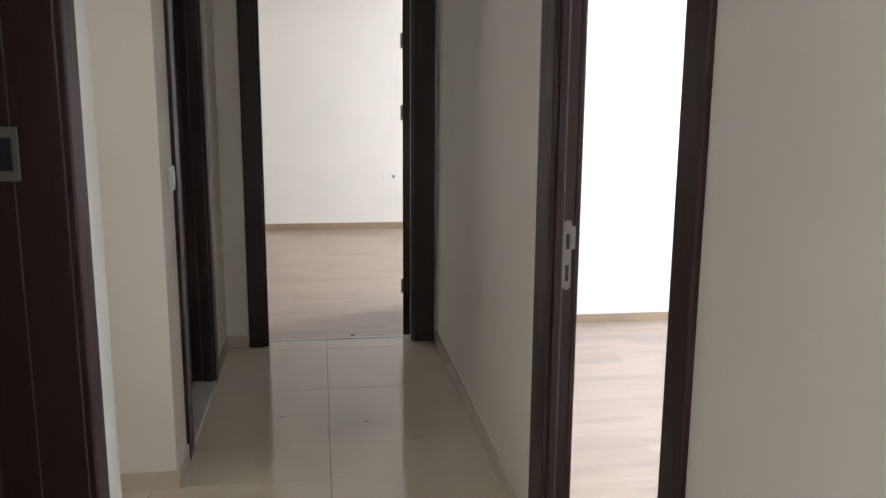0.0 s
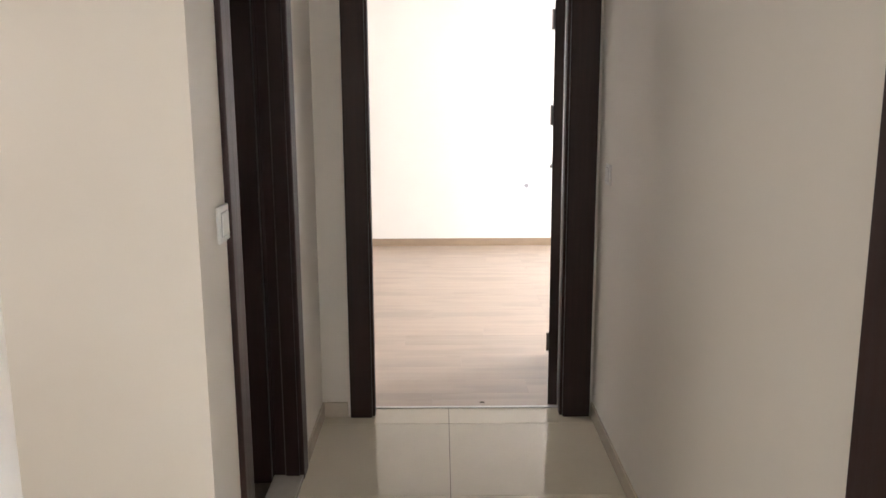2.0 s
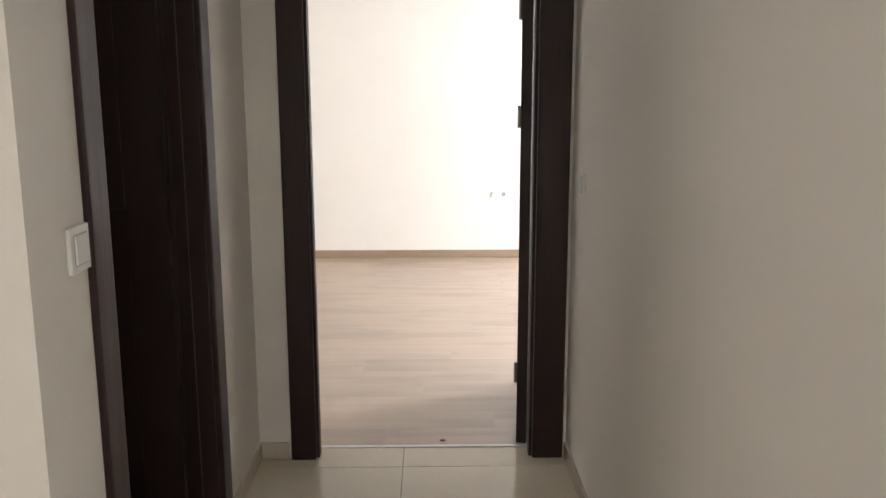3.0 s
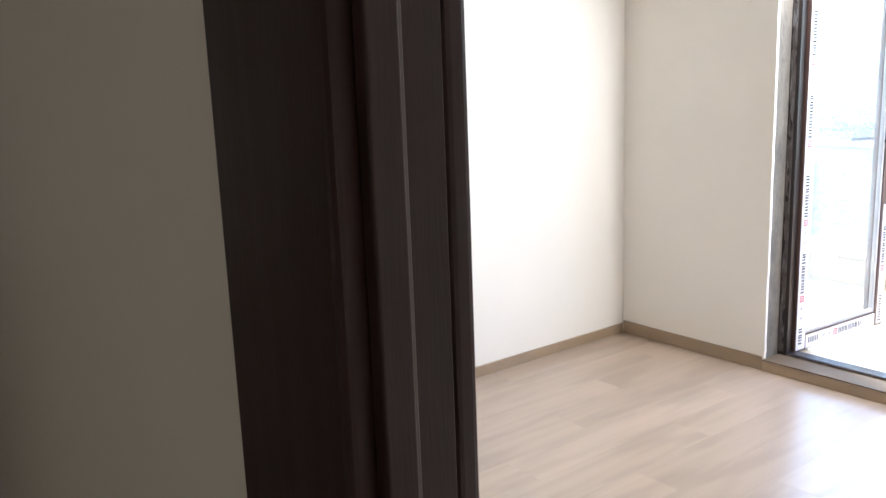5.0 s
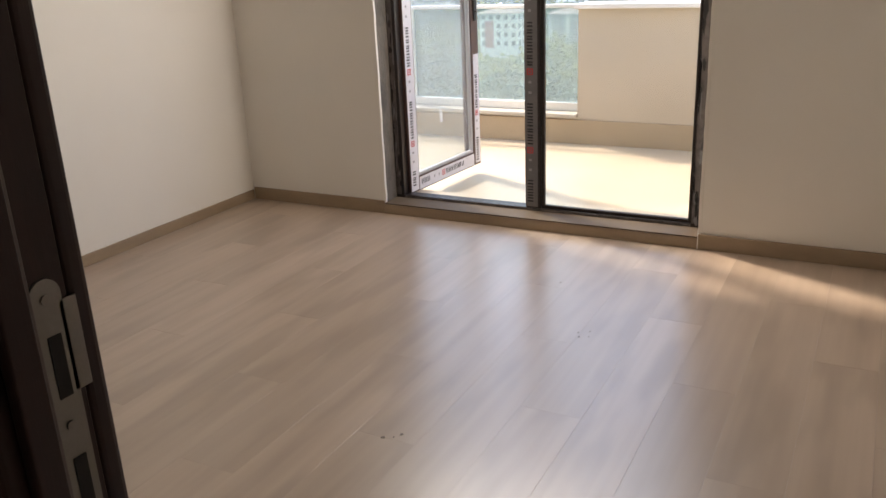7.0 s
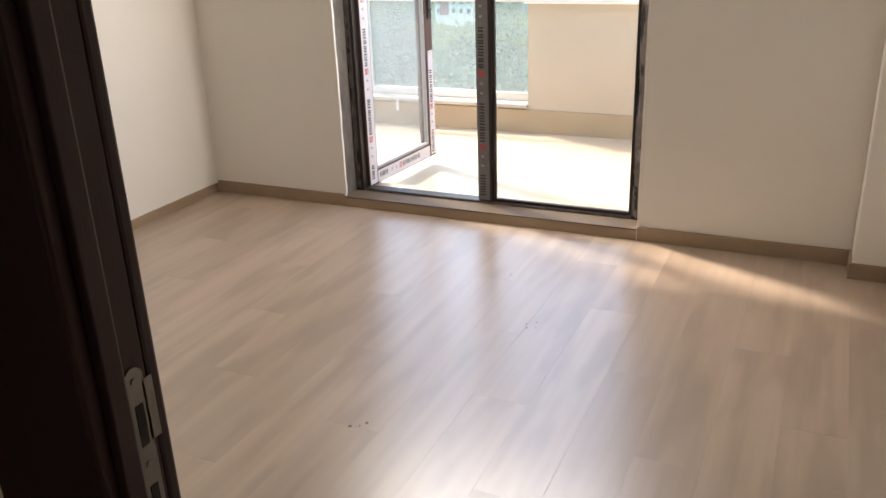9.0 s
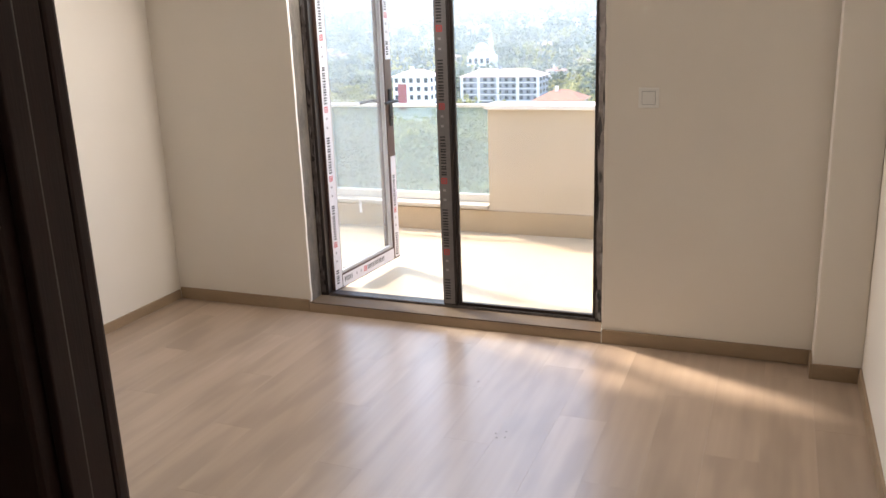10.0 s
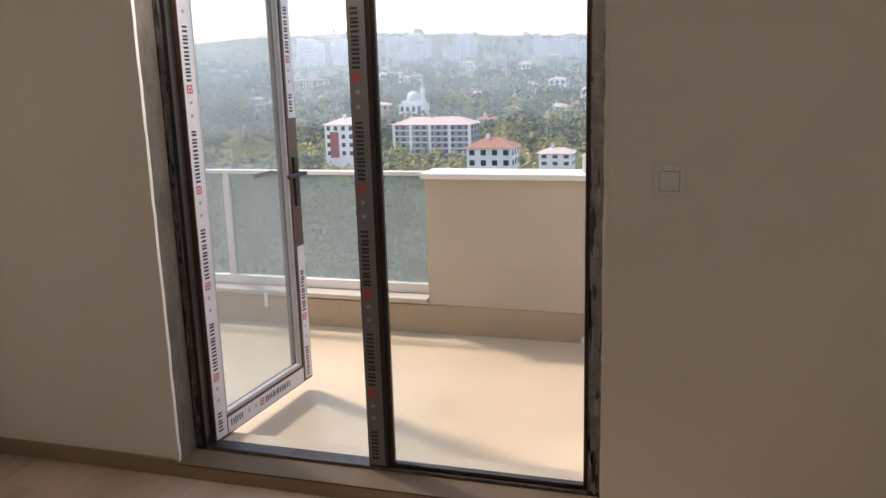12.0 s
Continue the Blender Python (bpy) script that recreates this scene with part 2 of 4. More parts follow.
H = 2.68            # room height
HALL_E = -0.035     # hall side of the east hall wall
ROOM_W, ROOM_E, ROOM_N, ROOM_S = 0.03, 3.378, 0.293, -3.40
DOOR_N, DOOR_S = -2.45, -3.30   # clear opening of the balcony room's door
WEST, WEST2, JOG = -1.255, -1.245, -1.73   # the side passage opens between NICHE and JOG
NICHE = -2.59
END_Y, END_T = 0.02, 0.12       # end wall of the hall
E_L, E_R = -1.03, -0.17         # clear opening of the end door
B_L, B_R = -2.855, -3.68         # opening of the first west door
L_N, L_S = -0.60, -1.39         # opening of the bathroom door
OUT = 3.66                      # outer face of the facade
DOOR_H = 2.08

# ---- structure ----
structure("floor", boxes((WEST2 - 2.5, HALL_E, -7.6, END_T, -0.3, -0.012), (HALL_E, 3.37, -7.6, 4.3, -0.3, -0.012), (-2.75, HALL_E, END_T, 4.3, -0.3, -0.012)), M_GROUT, "dark grout bed under the tiles and boards", "floor")
structure("wall_hall_east", boxes((HALL_E, ROOM_W, DOOR_N + 0.02, END_T, 0, H), (HALL_E, ROOM_W, -7.5, DOOR_S - 0.02, 0, H), (HALL_E, ROOM_W, DOOR_S - 0.02, DOOR_N + 0.02, DOOR_H, H)), M_WALL, "smooth cream-white painted hall wall with a doorway")
structure("wall_hall_west", boxes((WEST - 0.1, WEST, JOG, L_S - 0.02, 0, H), (WEST - 0.1, WEST, L_N + 0.02, END_Y, 0, H), (WEST - 0.1, WEST, L_S - 0.02, L_N + 0.02, DOOR_H, H), (-2.6, WEST - 0.1, JOG, JOG + 0.1, 0, H)), M_WALL, "cream painted hall wall turning into a side passage")
structure("wall_entrance_west", boxes((WEST2 - 0.2, WEST2, B_L + 0.02, NICHE, 0, H), (WEST2 - 0.2, WEST2, -5.4, B_R - 0.02, 0, H), (WEST2 - 0.2, WEST2, B_R - 0.02, B_L + 0.02, DOOR_H, H), (-2.6, WEST2 - 0.2, NICHE - 0.12, NICHE, 0, H), (-2.72, -2.6, NICHE - 0.12, JOG + 0.1, 0, H)), M_WALL, "white painted wall end beside the first door")
structure("wall_hall_end", boxes((-2.75, E_L - 0.02, END_Y, END_T, 0, H), (E_R + 0.02, HALL_E, END_Y, END_T, 0, H), (E_L - 0.02, E_R + 0.02, END_Y, END_T, DOOR_H, H)), M_WALL, "cream painted end wall with a doorway")
structure("wall_between_rooms", boxes((ROOM_W, ROOM_E, ROOM_N, ROOM_N + 0.12, 0, H), (HALL_E, ROOM_W, END_T, ROOM_N + 0.12, 0, H)), M_WALL, "white painted wall between the two rooms")
structure("wall_room_south", boxes((ROOM_W, ROOM_E, ROOM_S - 0.12, ROOM_S, 0, H)), M_WALL, "cream painted side wall of the room")
structure("wall_room_east", boxes((ROOM_E, OUT, -0.607, 4.3, 0, H), (ROOM_E, OUT, ROOM_S - 0.12, -2.257, 0, H), (ROOM_E, OUT, -2.257, -0.607, 2.22, H), (ROOM_E, OUT, -2.257, -0.607, -0.3, 0.055)), M_WALL, "cream painted outer wall with the balcony door opening")
structure("column", boxes((3.222, ROOM_E, ROOM_S, -3.207, 0, H), bevel=0.004), M_WALL, "cream painted square corner column", "column")
structure("wall_end_room_north", boxes((-2.75, ROOM_E, 4.13, 4.4, 0, H)), M_WALL, "bright white painted wall of the far room")
structure("wall_end_room_west", boxes((-2.87, -2.75, END_Y, 4.4, 0, H)), M_WALL, "white painted side wall of the far room")
structure("wall_entrance_south", boxes((-4.1, ROOM_W, -7.6, -7.5, 0, H)), M_WALL, "plain cream wall closing the entrance")
structure("wall_entrance_far", boxes((-4.2, -4.1, -7.6, -5.3, 0, H), (-4.1, WEST2 - 0.2, -5.4, -5.3, 0, H)), M_WALL, "plain cream wall closing the entrance")
structure("wall_side_room", boxes((-2.9, -2.8, -5.3, 0.02, 0, H)), M_WALL, "plain wall of the unlit side rooms")
structure("ceiling", boxes((-4.2, ROOM_W, -7.6, END_Y, H, H + 0.2), (ROOM_W, OUT, -7.6, 4.4, H, H + 0.2), (-2.87, ROOM_W, END_Y, 4.4, H, H + 0.2)), M_CEIL, "plain white painted ceiling", "ceiling")


def skirting(name, rows, material, label):
    sk = structure(name, boxes(*rows, bevel=0.002), material, label, "skirting")
    return sk


S = 0.07
skirting("baseboard_room", [
    (ROOM_W, ROOM_E - 0.012, ROOM_N - 0.012, ROOM_N, 0, 0.055), (ROOM_E - 0.012, ROOM_E, -0.607, ROOM_N - 0.012, 0, S),
    (ROOM_E - 0.016, ROOM_E, -3.207, -2.259, 0, S), (3.21, ROOM_E - 0.016, -3.207, -3.195, 0, S),
    (3.21, 3.222, ROOM_S + 0.012, -3.207, 0, S), (0.2, 3.222, ROOM_S, ROOM_S + 0.012, 0, S)], M_SKIRT, "tan wood-look laminate skirting board")
skirting("sill_front", [(ROOM_E - 0.014, ROOM_E, -2.255, -0.609, 0, 0.052)], M_SKIRT, "brown laminate strip below the balcony door")
structure("skirting_end", boxes((ROOM_E - 0.0185, ROOM_E - 0.001, -2.2585, -2.2555, 0.002, 0.074)), M_WHITE, "white filler on the cut end of the skirting", "trim")
skirting("baseboard_hall", [
    (HALL_E - 0.01, HALL_E, -2.293, END_Y - 0.02, 0, S), (HALL_E - 0.01, HALL_E, -7.5, -3.40, 0, S), (WEST, E_L - 0.11, END_Y - 0.01, END_Y, 0, S),
    (WEST, WEST + 0.01, -0.47, END_Y - 0.01, 0, S), (WEST, WEST + 0.01, JOG, -1.49, 0, S), (-2.6, WEST + 0.01, JOG - 0.01, JOG, 0, S), (WEST2, WEST2 + 0.01, B_L + 0.11, NICHE, 0, S)],
    M_CSKIRT, "beige ceramic tile skirting")
skirting("baseboard_far_room", [(-2.75, 3.3, 4.118, 4.13, 0, S)], M_SKIRT, "tan wood-look laminate skirting board")

# ---- inner doors: frame with casing, jambs, seal ----


def door_frame(name, to_world, w, depth, label, casing=0.11, proud=0.015, back=True, h=DOOR_H, far_casing=0.0, stop=0.52):
    """A frame in local axes: x across the opening (0..w), y into the wall (0 is the near wall face), z up."""
    p = to_world @ Vector((w / 2, 0, 0))
    fr = base(name, p, label, "door frame", "", "structure")

    def piece(n, rows, m=M_WOOD, bevel=0.006, lab=""):
        bm = bmesh.new()
        for r in rows:
            box(bm, *r, bevel=bevel, segs=3)
        bmesh.ops.transform(bm, matrix=to_world, verts=bm.verts)
        return part(n, bm, m, fr, lab)

    sides = ((-casing, 0.0), (w, w + (far_casing or casing)))
    for a, b in sides:
        piece("casing", [(a, b, -proud, 0.008, 0, h + casing)])
        if back:
            piece("casing", [(a, b, depth - 0.008, depth + 0.012, 0, h + casing)])
    piece("casing", [(0, w, -proud, 0.008, h, h + casing)])
    if back:
        piece("casing", [(0, w, depth - 0.008, depth + 0.012, h, h + casing)])
    st = depth * stop
    for sgn, x in ((1, 0.0), (-1, w)):
        lo, hi = sorted((x - sgn * 0.018, x))
        lo2, hi2 = sorted((x - sgn * 0.018, x + sgn * 0.010))
        piece("jamb", [(lo, hi, 0.008, depth - 0.008, 0, h)], bevel=0.001)
        piece("door_stop", [(min(x, x + sgn * 0.012), max(x, x + sgn * 0.012), 0.002, st, 0, h)], bevel=0.002)
        piece("seal", [(min(x, x + sgn * 0.007), max(x, x + sgn * 0.007), st, st + 0.005, 0, h)], M_SEAL, 0.001, "thin grey rubber door seal")
    piece("head_jamb", [(0, w, 0.008, depth - 0.008, h - 0.018, h)], bevel=0.001)
    return fr


def plane_map(origin, xdir, ydir):
    x, y = Vector((*xdir, 0)), Vector((*ydir, 0))
    m = Matrix.Identity(4)
    m.col[0][:3], m.col[1][:3], m.col[2][:3], m.col[3][:3] = x, y, Vector((0, 0, 1)), Vector(origin)
    return m


frame_room = door_frame("door_1", plane_map((HALL_E, DOOR_N, 0), (0, -1), (1, 0)), DOOR_N - DOOR_S, 0.068, "dark wenge door frame of the balcony room", casing=0.155, stop=0.35, far_casing=0.095)
frame_end = door_frame("door_2", plane_map((E_L, END_Y, 0), (1, 0), (0, 1)), E_R - E_L, 0.10, "dark wenge door frame at the hall end", casing=0.098, proud=0.02, far_casing=0.122)
frame_bath = door_frame("door_3", plane_map((WEST, L_S, 0), (0, 1), (-1, 0)), L_N - L_S, 0.10, "dark wenge door frame with a marble threshold", casing=0.10)
frame_first = door_frame("door_4", plane_map((WEST2, B_R, 0), (0, 1), (-1, 0)), B_L - B_R, 0.20, "dark wenge door frame beside a white wall", casing=0.10)


def strike_plate(x, y, z0, z1):
    """Steel strike plate with two slots, a lip and screws on the south-facing jamb."""
    sp = base("strike_plate", (x, y, (z0 + z1) / 2), "brushed steel strike plate screwed to the dark door jamb", "strike plate")
    me_r = 0.012
    bm = bmesh.new()
    box(bm, x - me_r, x + me_r, y - 0.0022, y, z0 + me_r, z1 - me_r)
    cyl(bm, (x, y - 0.0011, z1 - me_r), "y", me_r, 0.0022, 24)
    cyl(bm, (x, y - 0.0011, z0 + me_r), "y", me_r, 0.0022, 24)
    part("plate", bm, M_STEEL, sp)
    part("lip", boxes((x + 0.008, x + 0.023, y - 0.0022, y - 0.0002, z1 - 0.086, z1 - 0.018), bevel=0.0009), M_STEEL, sp)
    part("latch_slot", boxes((x - 0.0050, x + 0.0055, y - 0.0030, y - 0.0005, z1 - 0.086, z1 - 0.040)), M_HOLE, sp, "dark latch slot")
    part("bolt_slot", boxes((x - 0.0050, x + 0.0055, y - 0.0030, y - 0.0005, z0 + 0.026, z0 + 0.074)), M_HOLE, sp, "dark bolt slot")
    for z in (z1 - 0.014, (z0 + z1) / 2 - 0.004, z0 + 0.014):
        part("screw", cyl(bmesh.new(), (x - 0.001, y - 0.0028, z), "y", 0.0035, 0.0016, 12), M_STEEL, sp)
    return sp


strike_plate(0.007, DOOR_N, 0.905, 1.112)


def box_keep():
    x, y, z = -1.365, B_L - 0.012, 1.34
    k = base("lock_keep", (x, y, z), "large steel lock keep on the dark door jamb", "lock keep")
    part("plate", boxes((x - 0.03, x + 0.03, y - 0.004, y, z - 0.058, z + 0.058), bevel=0.0015), M_STEEL, k)
    part("slot", boxes((x - 0.012, x + 0.016, y - 0.006, y - 0.003, z - 0.035, z + 0.035)), M_HOLE, k, "dark bolt recess")


box_keep()


def door_leaf(name, hinge, angle, w, label, hinges=()):
    """An open leaf: from the hinge along the angle (degrees from +x), 42 mm thick to its left."""
    m = Matrix.Translation((hinge[0], hinge[1], 0)) @ Matrix.Rotation(radians(angle), 4, "Z")
    lf = base(name, (*hinge, 0), label, "door")

    def piece(n, bm, mm, par=lf, lab=""):
        bmesh.ops.transform(bm, matrix=m, verts=bm.verts)
        return part(n, bm, mm, par, lab)

    slab = piece("slab", boxes((0, w, 0, 0.042, 0.008, DOOR_H - 0.025), bevel=0.002), M_WOOD)
    for z0, z1 in ((0.14, 0.92), (1.10, DOOR_H - 0.16)):
        piece("panel", boxes((0.12, w - 0.12, 0.041, 0.046, z0, z1), bevel=0.002), M_WOOD)
    for z in hinges:
        hg = piece("hinge", cyl(bmesh.new(), (-0.004, 0.047, z), "z", 0.007, 0.085, 14), M_STEEL, lf, "nickel hinge barrel")
        piece("hinge_plate", boxes((0.0, 0.026, 0.042, 0.0445, z - 0.04, z + 0.04)), M_STEEL, hg)
    hd = piece("handle_plate", boxes((w - 0.075, w - 0.035, 0.0425, 0.05, 0.95, 1.17), bevel=0.003), M_STEEL, lf)
    piece("lever", cyl(bmesh.new(), (w - 0.11, 0.085, 1.06), "x", 0.009, 0.12, 14), M_STEEL, hd)
    piece("spindle", cyl(bmesh.new(), (w - 0.055, 0.067, 1.06), "y", 0.008, 0.04, 14), M_STEEL, hd)
    return lf


door_leaf("door_leaf", (-0.180, 0.128), 79, 0.80, "dark wenge door leaf standing open into the far room", (0.315, 1.345, 1.75))
door_leaf("door_leaf", (WEST - 0.105, L_N + 0.002), 184, 0.74, "dark wenge bathroom door leaf standing open")
tagged(part("door_sill", boxes((WEST - 0.10, WEST + 0.012, L_S, L_N, 0.0, 0.022), bevel=0.003), M_MARBLE), "pale marble threshold in the bathroom doorway", "threshold")
tagged(part("threshold_strip", boxes((E_L, E_R, 0.112, 0.132, 0.0, 0.005), bevel=0.002), M_ALU), "thin pale metal threshold strip between tile and laminate", "threshold")

# ---- switches and sockets ----


def wall_plate(name, at, normal, label, category, kind="switch", s=0.042):
    """A plastic plate on a wall: local x across, y out of the wall, z up."""
    nx, ny = normal
    m = plane_map(at, (ny, -nx), normal)
    pl = base(name, at, label, category)

    def piece(n, bm, mm, lab=""):
        bmesh.ops.transform(bm, matrix=m, verts=bm.verts)
        return part(n, bm, mm, pl, lab)

    piece("plate", boxes((-s, s, 0, 0.009, -s, s), bevel=0.003), M_PLASTIC)
    if kind == "switch":
        # Raised grey box whose colour draws the shadow line round the rocker.
        piece("gap", boxes((-s * 0.68, s * 0.68, 0.009, 0.0098, -s * 0.68, s * 0.68)), M_BEAD, "thin grey rim painted as the shadow line round the rocker")
        piece("rocker", boxes((-s * 0.62, s * 0.62, 0.009, 0.0135, -s * 0.62, s * 0.62), bevel=0.002), M_PLASTIC)
    else:
        bm = bmesh.new()
        cyl(bm, (0, 0.0095, 0), "y", s * 0.5, 0.002, 24)
        piece("socket_well", bm, M_GREY, "grey shaded socket well")
        for dx in (-0.0095, 0.0095):
            piece("pin_hole", cyl(bmesh.new(), (dx, 0.0108, 0), "y", 0.003, 0.001, 10), M_HOLE)
    return pl


wall_plate("light_switch", (HALL_E, -0.205, 1.12), (-1, 0), "white plastic light switch on the hall wall", "switch")
wall_plate("light_switch", (WEST, -1.535, 1.146), (1, 0), "white plastic light switch beside the bathroom door", "switch", s=0.045)
wall_plate("light_switch", (ROOM_E, -2.451, 1.197), (-1, 0), "white plastic light switch beside the balcony door", "switch", s=0.045)
wall_plate("wall_socket", (0.07, 4.13, 0.56), (0, -1), "white plastic wall socket in the far room", "socket", "socket", s=0.04)
wall_plate("antenna_socket", (-0.015, 4.13, 0.56), (0, -1), "narrow white antenna socket in the far room", "socket", "switch", s=0.028)

# ---- balcony door ----
FX = 3.50           # room-side face of the frame
Z0, Z1 = 0.055, 2.22
YL, YR = -0.607, -2.257


def film(parent, to_world, length, width, seed, material=M_FILM):
    """Protective film on a profile face: local x across, y along, z out of the face; printed bars and red squares."""
    rnd = random.Random(seed)

    def piece(n, bm, mm, par, lab=""):
        bmesh.ops.transform(bm, matrix=to_world, verts=bm.verts)
        return part(n, bm, mm, par, lab)

    fl = piece("protective_film", boxes((0, width, 0, length, 0.0002, 0.0012)), material, parent, "white protective film with black and red print")
    ink, red, grey = bmesh.new(), bmesh.new(), bmesh.new()
    y = rnd.uniform(-0.12, 0.0)
    c = width * 0.42
    while y < length:
        for i in range(7):
            a = y + i * 0.0300
            if 0.002 < a and a + 0.025 < length:
                long = rnd.choice((0.020, 0.022, 0.024))
                box(ink, c - 0.0145, c + 0.0145, a, a + 0.0085, 0.0013, 0.0016)
                box(ink, c - 0.0145, c + 0.0145, a + long - 0.0075, a + long, 0.0013, 0.0016)
        b = y - 0.045
        if b > 0.004 and b + 0.034 < length:
            for r in ((c - 0.016, c + 0.016, b, b + 0.006), (c - 0.016, c + 0.016, b + 0.026, b + 0.032), (c - 0.016, c - 0.010, b + 0.006, b + 0.026), (c + 0.010, c + 0.016, b + 0.006, b + 0.026), (c - 0.005, c + 0.005, b + 0.010, b + 0.022)):
                box(red, *r, 0.0013, 0.0016)
        for k in (0.085, 0.135):
            d = y - k
            if d > 0 and d + 0.012 < length:
                box(grey, c - 0.008, c + 0.008, d, d + 0.012, 0.0013, 0.0016)
        y += 0.385
    for n, bm, mm in (("print_bars", ink, M_INK), ("print_mark", red, M_RED), ("print_dot", grey, M_GREY)):
        if bm.verts:
            piece(n, bm, mm, fl)
        else:
            bm.free()
    return fl


def axes(origin, x, y, z):
    m = Matrix.Identity(4)
    for i, v in enumerate((x, y, z, origin)):
        m.col[i][:3] = v
    return m


bd = base("balcony_door_frame", (FX, -1.43, 0), "dark brown plastic balcony door frame still in printed film", "door frame", "", "structure")
part("frame_stile", boxes((FX, FX + 0.07, YL - 0.052, YL, Z0, Z1), bevel=0.003), M_PVC_SHADED, bd)
part("frame_stile", boxes((FX, FX + 0.07, YR, YR + 0.062, Z0, Z1), bevel=0.003), M_PVC_SHADED, bd)
part("frame_head", boxes((FX, FX + 0.07, YR + 0.062, YL - 0.052, Z1 - 0.06, Z1), bevel=0.003), M_PVC_SHADED, bd)
part("outer_sill", boxes((FX + 0.0705, OUT + 0.015, YR + 0.002, YL - 0.06, Z0 - 0.03, Z0 + 0.004), bevel=0.002), M_BTILE, bd, "beige tiled outer sill")
part("frame_sill", boxes((FX, FX + 0.07, YR + 0.062, YL - 0.052, Z0, Z0 + 0.018), bevel=0.002), M_PVC_SHADED, bd)
mull = part("mullion", boxes((FX, FX + 0.07, -1.452, -1.371, Z0 + 0.018, Z1 - 0.06), bevel=0.003), M_PVC_SHADED, bd)
part("rebate_gasket", boxes((FX + 0.071, FX + 0.095, YL - 0.058, YL, Z0 + 0.018, Z1), bevel=0.002), M_DARK, bd)
part("glazing_bead", boxes((FX + 0.008, FX + 0.03, -1.47, -1.452, Z0 + 0.018, Z1 - 0.06), bevel=0.004), M_PVC_SHADED, bd)
part("glazing_bead", boxes((FX + 0.008, FX + 0.03, YR + 0.062, YR + 0.076, Z0 + 0.018, Z1 - 0.06), bevel=0.004), M_PVC_SHADED, bd)
part("glazing_bead", boxes((FX + 0.008, FX + 0.03, YR + 0.076, -1.47, Z0 + 0.018, Z0 + 0.036), bevel=0.004), M_PVC_SHADED, bd)
pane = part("pane", boxes((FX + 0.03, FX + 0.05, YR + 0.06, -1.45, Z0 + 0.015, Z1 - 0.06)), M_GLASS, bd, "clear glass pane")
pane.visible_shadow = False
part("sill_film", boxes((FX - 0.0015, FX - 0.0002, YR + 0.062, YL - 0.052, Z0 + 0.002, Z0 + 0.016)), M_DIRTY, bd, "stained torn protective film")
part("stile_film", boxes((FX - 0.0015, FX - 0.0002, YR + 0.004, YR + 0.058, Z0 + 0.02, Z1 - 0.01)), M_DIRTY, bd, "stained torn protective film")
film(mull, axes((FX, -1.371, 0.08), (0, -1, 0), (0, 0, 1), (-1, 0, 0)), 2.05, 0.066, 11, M_FILM_SHADED)
structure("sill_board", boxes((ROOM_E - 0.0145, FX - 0.002, YR + 0.002, YL - 0.005, Z0 - 0.002, Z0 + 0.004), bevel=0.001), M_BOARD, "brown laminate board on the balcony door sill, darkened against the lamp above", "sill")
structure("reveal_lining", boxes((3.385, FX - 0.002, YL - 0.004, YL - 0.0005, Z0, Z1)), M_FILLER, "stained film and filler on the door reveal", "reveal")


def ragged_bead(name, y0, y1, x0, x1, seed, label):
    """A hand-trowelled plaster edge from the floor to the head, its sides a little uneven."""
    rnd = random.Random(seed)
    bm = bmesh.new()
    last = None
    n = 46
    for i in range(n + 1):
        z = 0.056 + (Z1 - 0.056) * i / n
        a, b = y0 + rnd.uniform(-0.002, 0.002), y1 + rnd.uniform(-0.002, 0.002)
        ring = [bm.verts.new(v) for v in ((x0, a, z), (x0, b, z), (x1, b, z), (x1, a, z))]
        if last:
            for k in range(4):
                bm.faces.new((last[k], last[(k + 1) % 4], ring[(k + 1) % 4], ring[k]))
        else:
            bm.faces.new(ring[::-1])
        last = ring
    bm.faces.new(last)
    structure(name, bm, M_WALL, label, "trim")


ragged_bead("corner_bead", YL - 0.008, YL + 0.014, ROOM_E - 0.004, ROOM_E + 0.012, 2, "white plaster corner bead beside the balcony door")
ragged_bead("corner_bead_far", YR - 0.010, YR + 0.003, ROOM_E - 0.003, ROOM_E + 0.012, 6, "thin white plaster edge beside the fixed pane")


def tears(parent, x, y0, y1, z0, z1, count, seed, material, label):
    """Ragged leftovers of torn film on an upright frame face."""
    rnd = random.Random(seed)
    bm = bmesh.new()
    for _ in range(count):
        c = rnd.choice((y0, y1, rnd.uniform(y0, y1)))
        z, w, h = rnd.uniform(z0, z1), rnd.uniform(0.004, 0.011), rnd.uniform(0.012, 0.07)
        pts = [(min(max(c + math.cos(k * math.tau / 9) * w * rnd.uniform(0.4, 1.2), y0), y1), z + math.sin(k * math.tau / 9) * h * rnd.uniform(0.5, 1.1)) for k in range(9)]
        lo, hi = [bm.verts.new((x, p, q)) for p, q in pts], [bm.verts.new((x - 0.0008, p, q)) for p, q in pts]
        bm.faces.new(hi)
        for k in range(9):
            bm.faces.new((lo[k], lo[(k + 1) % 9], hi[(k + 1) % 9], hi[k]))
    return part("film_tears", bm, material, parent, label)


stiles = [o for o in bd.children if o.name.startswith("frame_stile")]
tears(stiles[1], FX - 0.0016, YR + 0.004, YR + 0.060, 0.09, 2.18, 70, 4, M_DARK, "dark gaps where the film is torn off")
tears(stiles[1], FX - 0.0016, YR + 0.008, YR + 0.056, 0.09, 2.18, 26, 14, M_FILM_SHADED, "pale shreds of protective film")
left_film = part("stile_film", boxes((FX - 0.0015, FX - 0.0002, YL - 0.034, YL - 0.006, Z0 + 0.02, Z1 - 0.01)), M_DIRTY, stiles[0], "stained protective film with faded print")
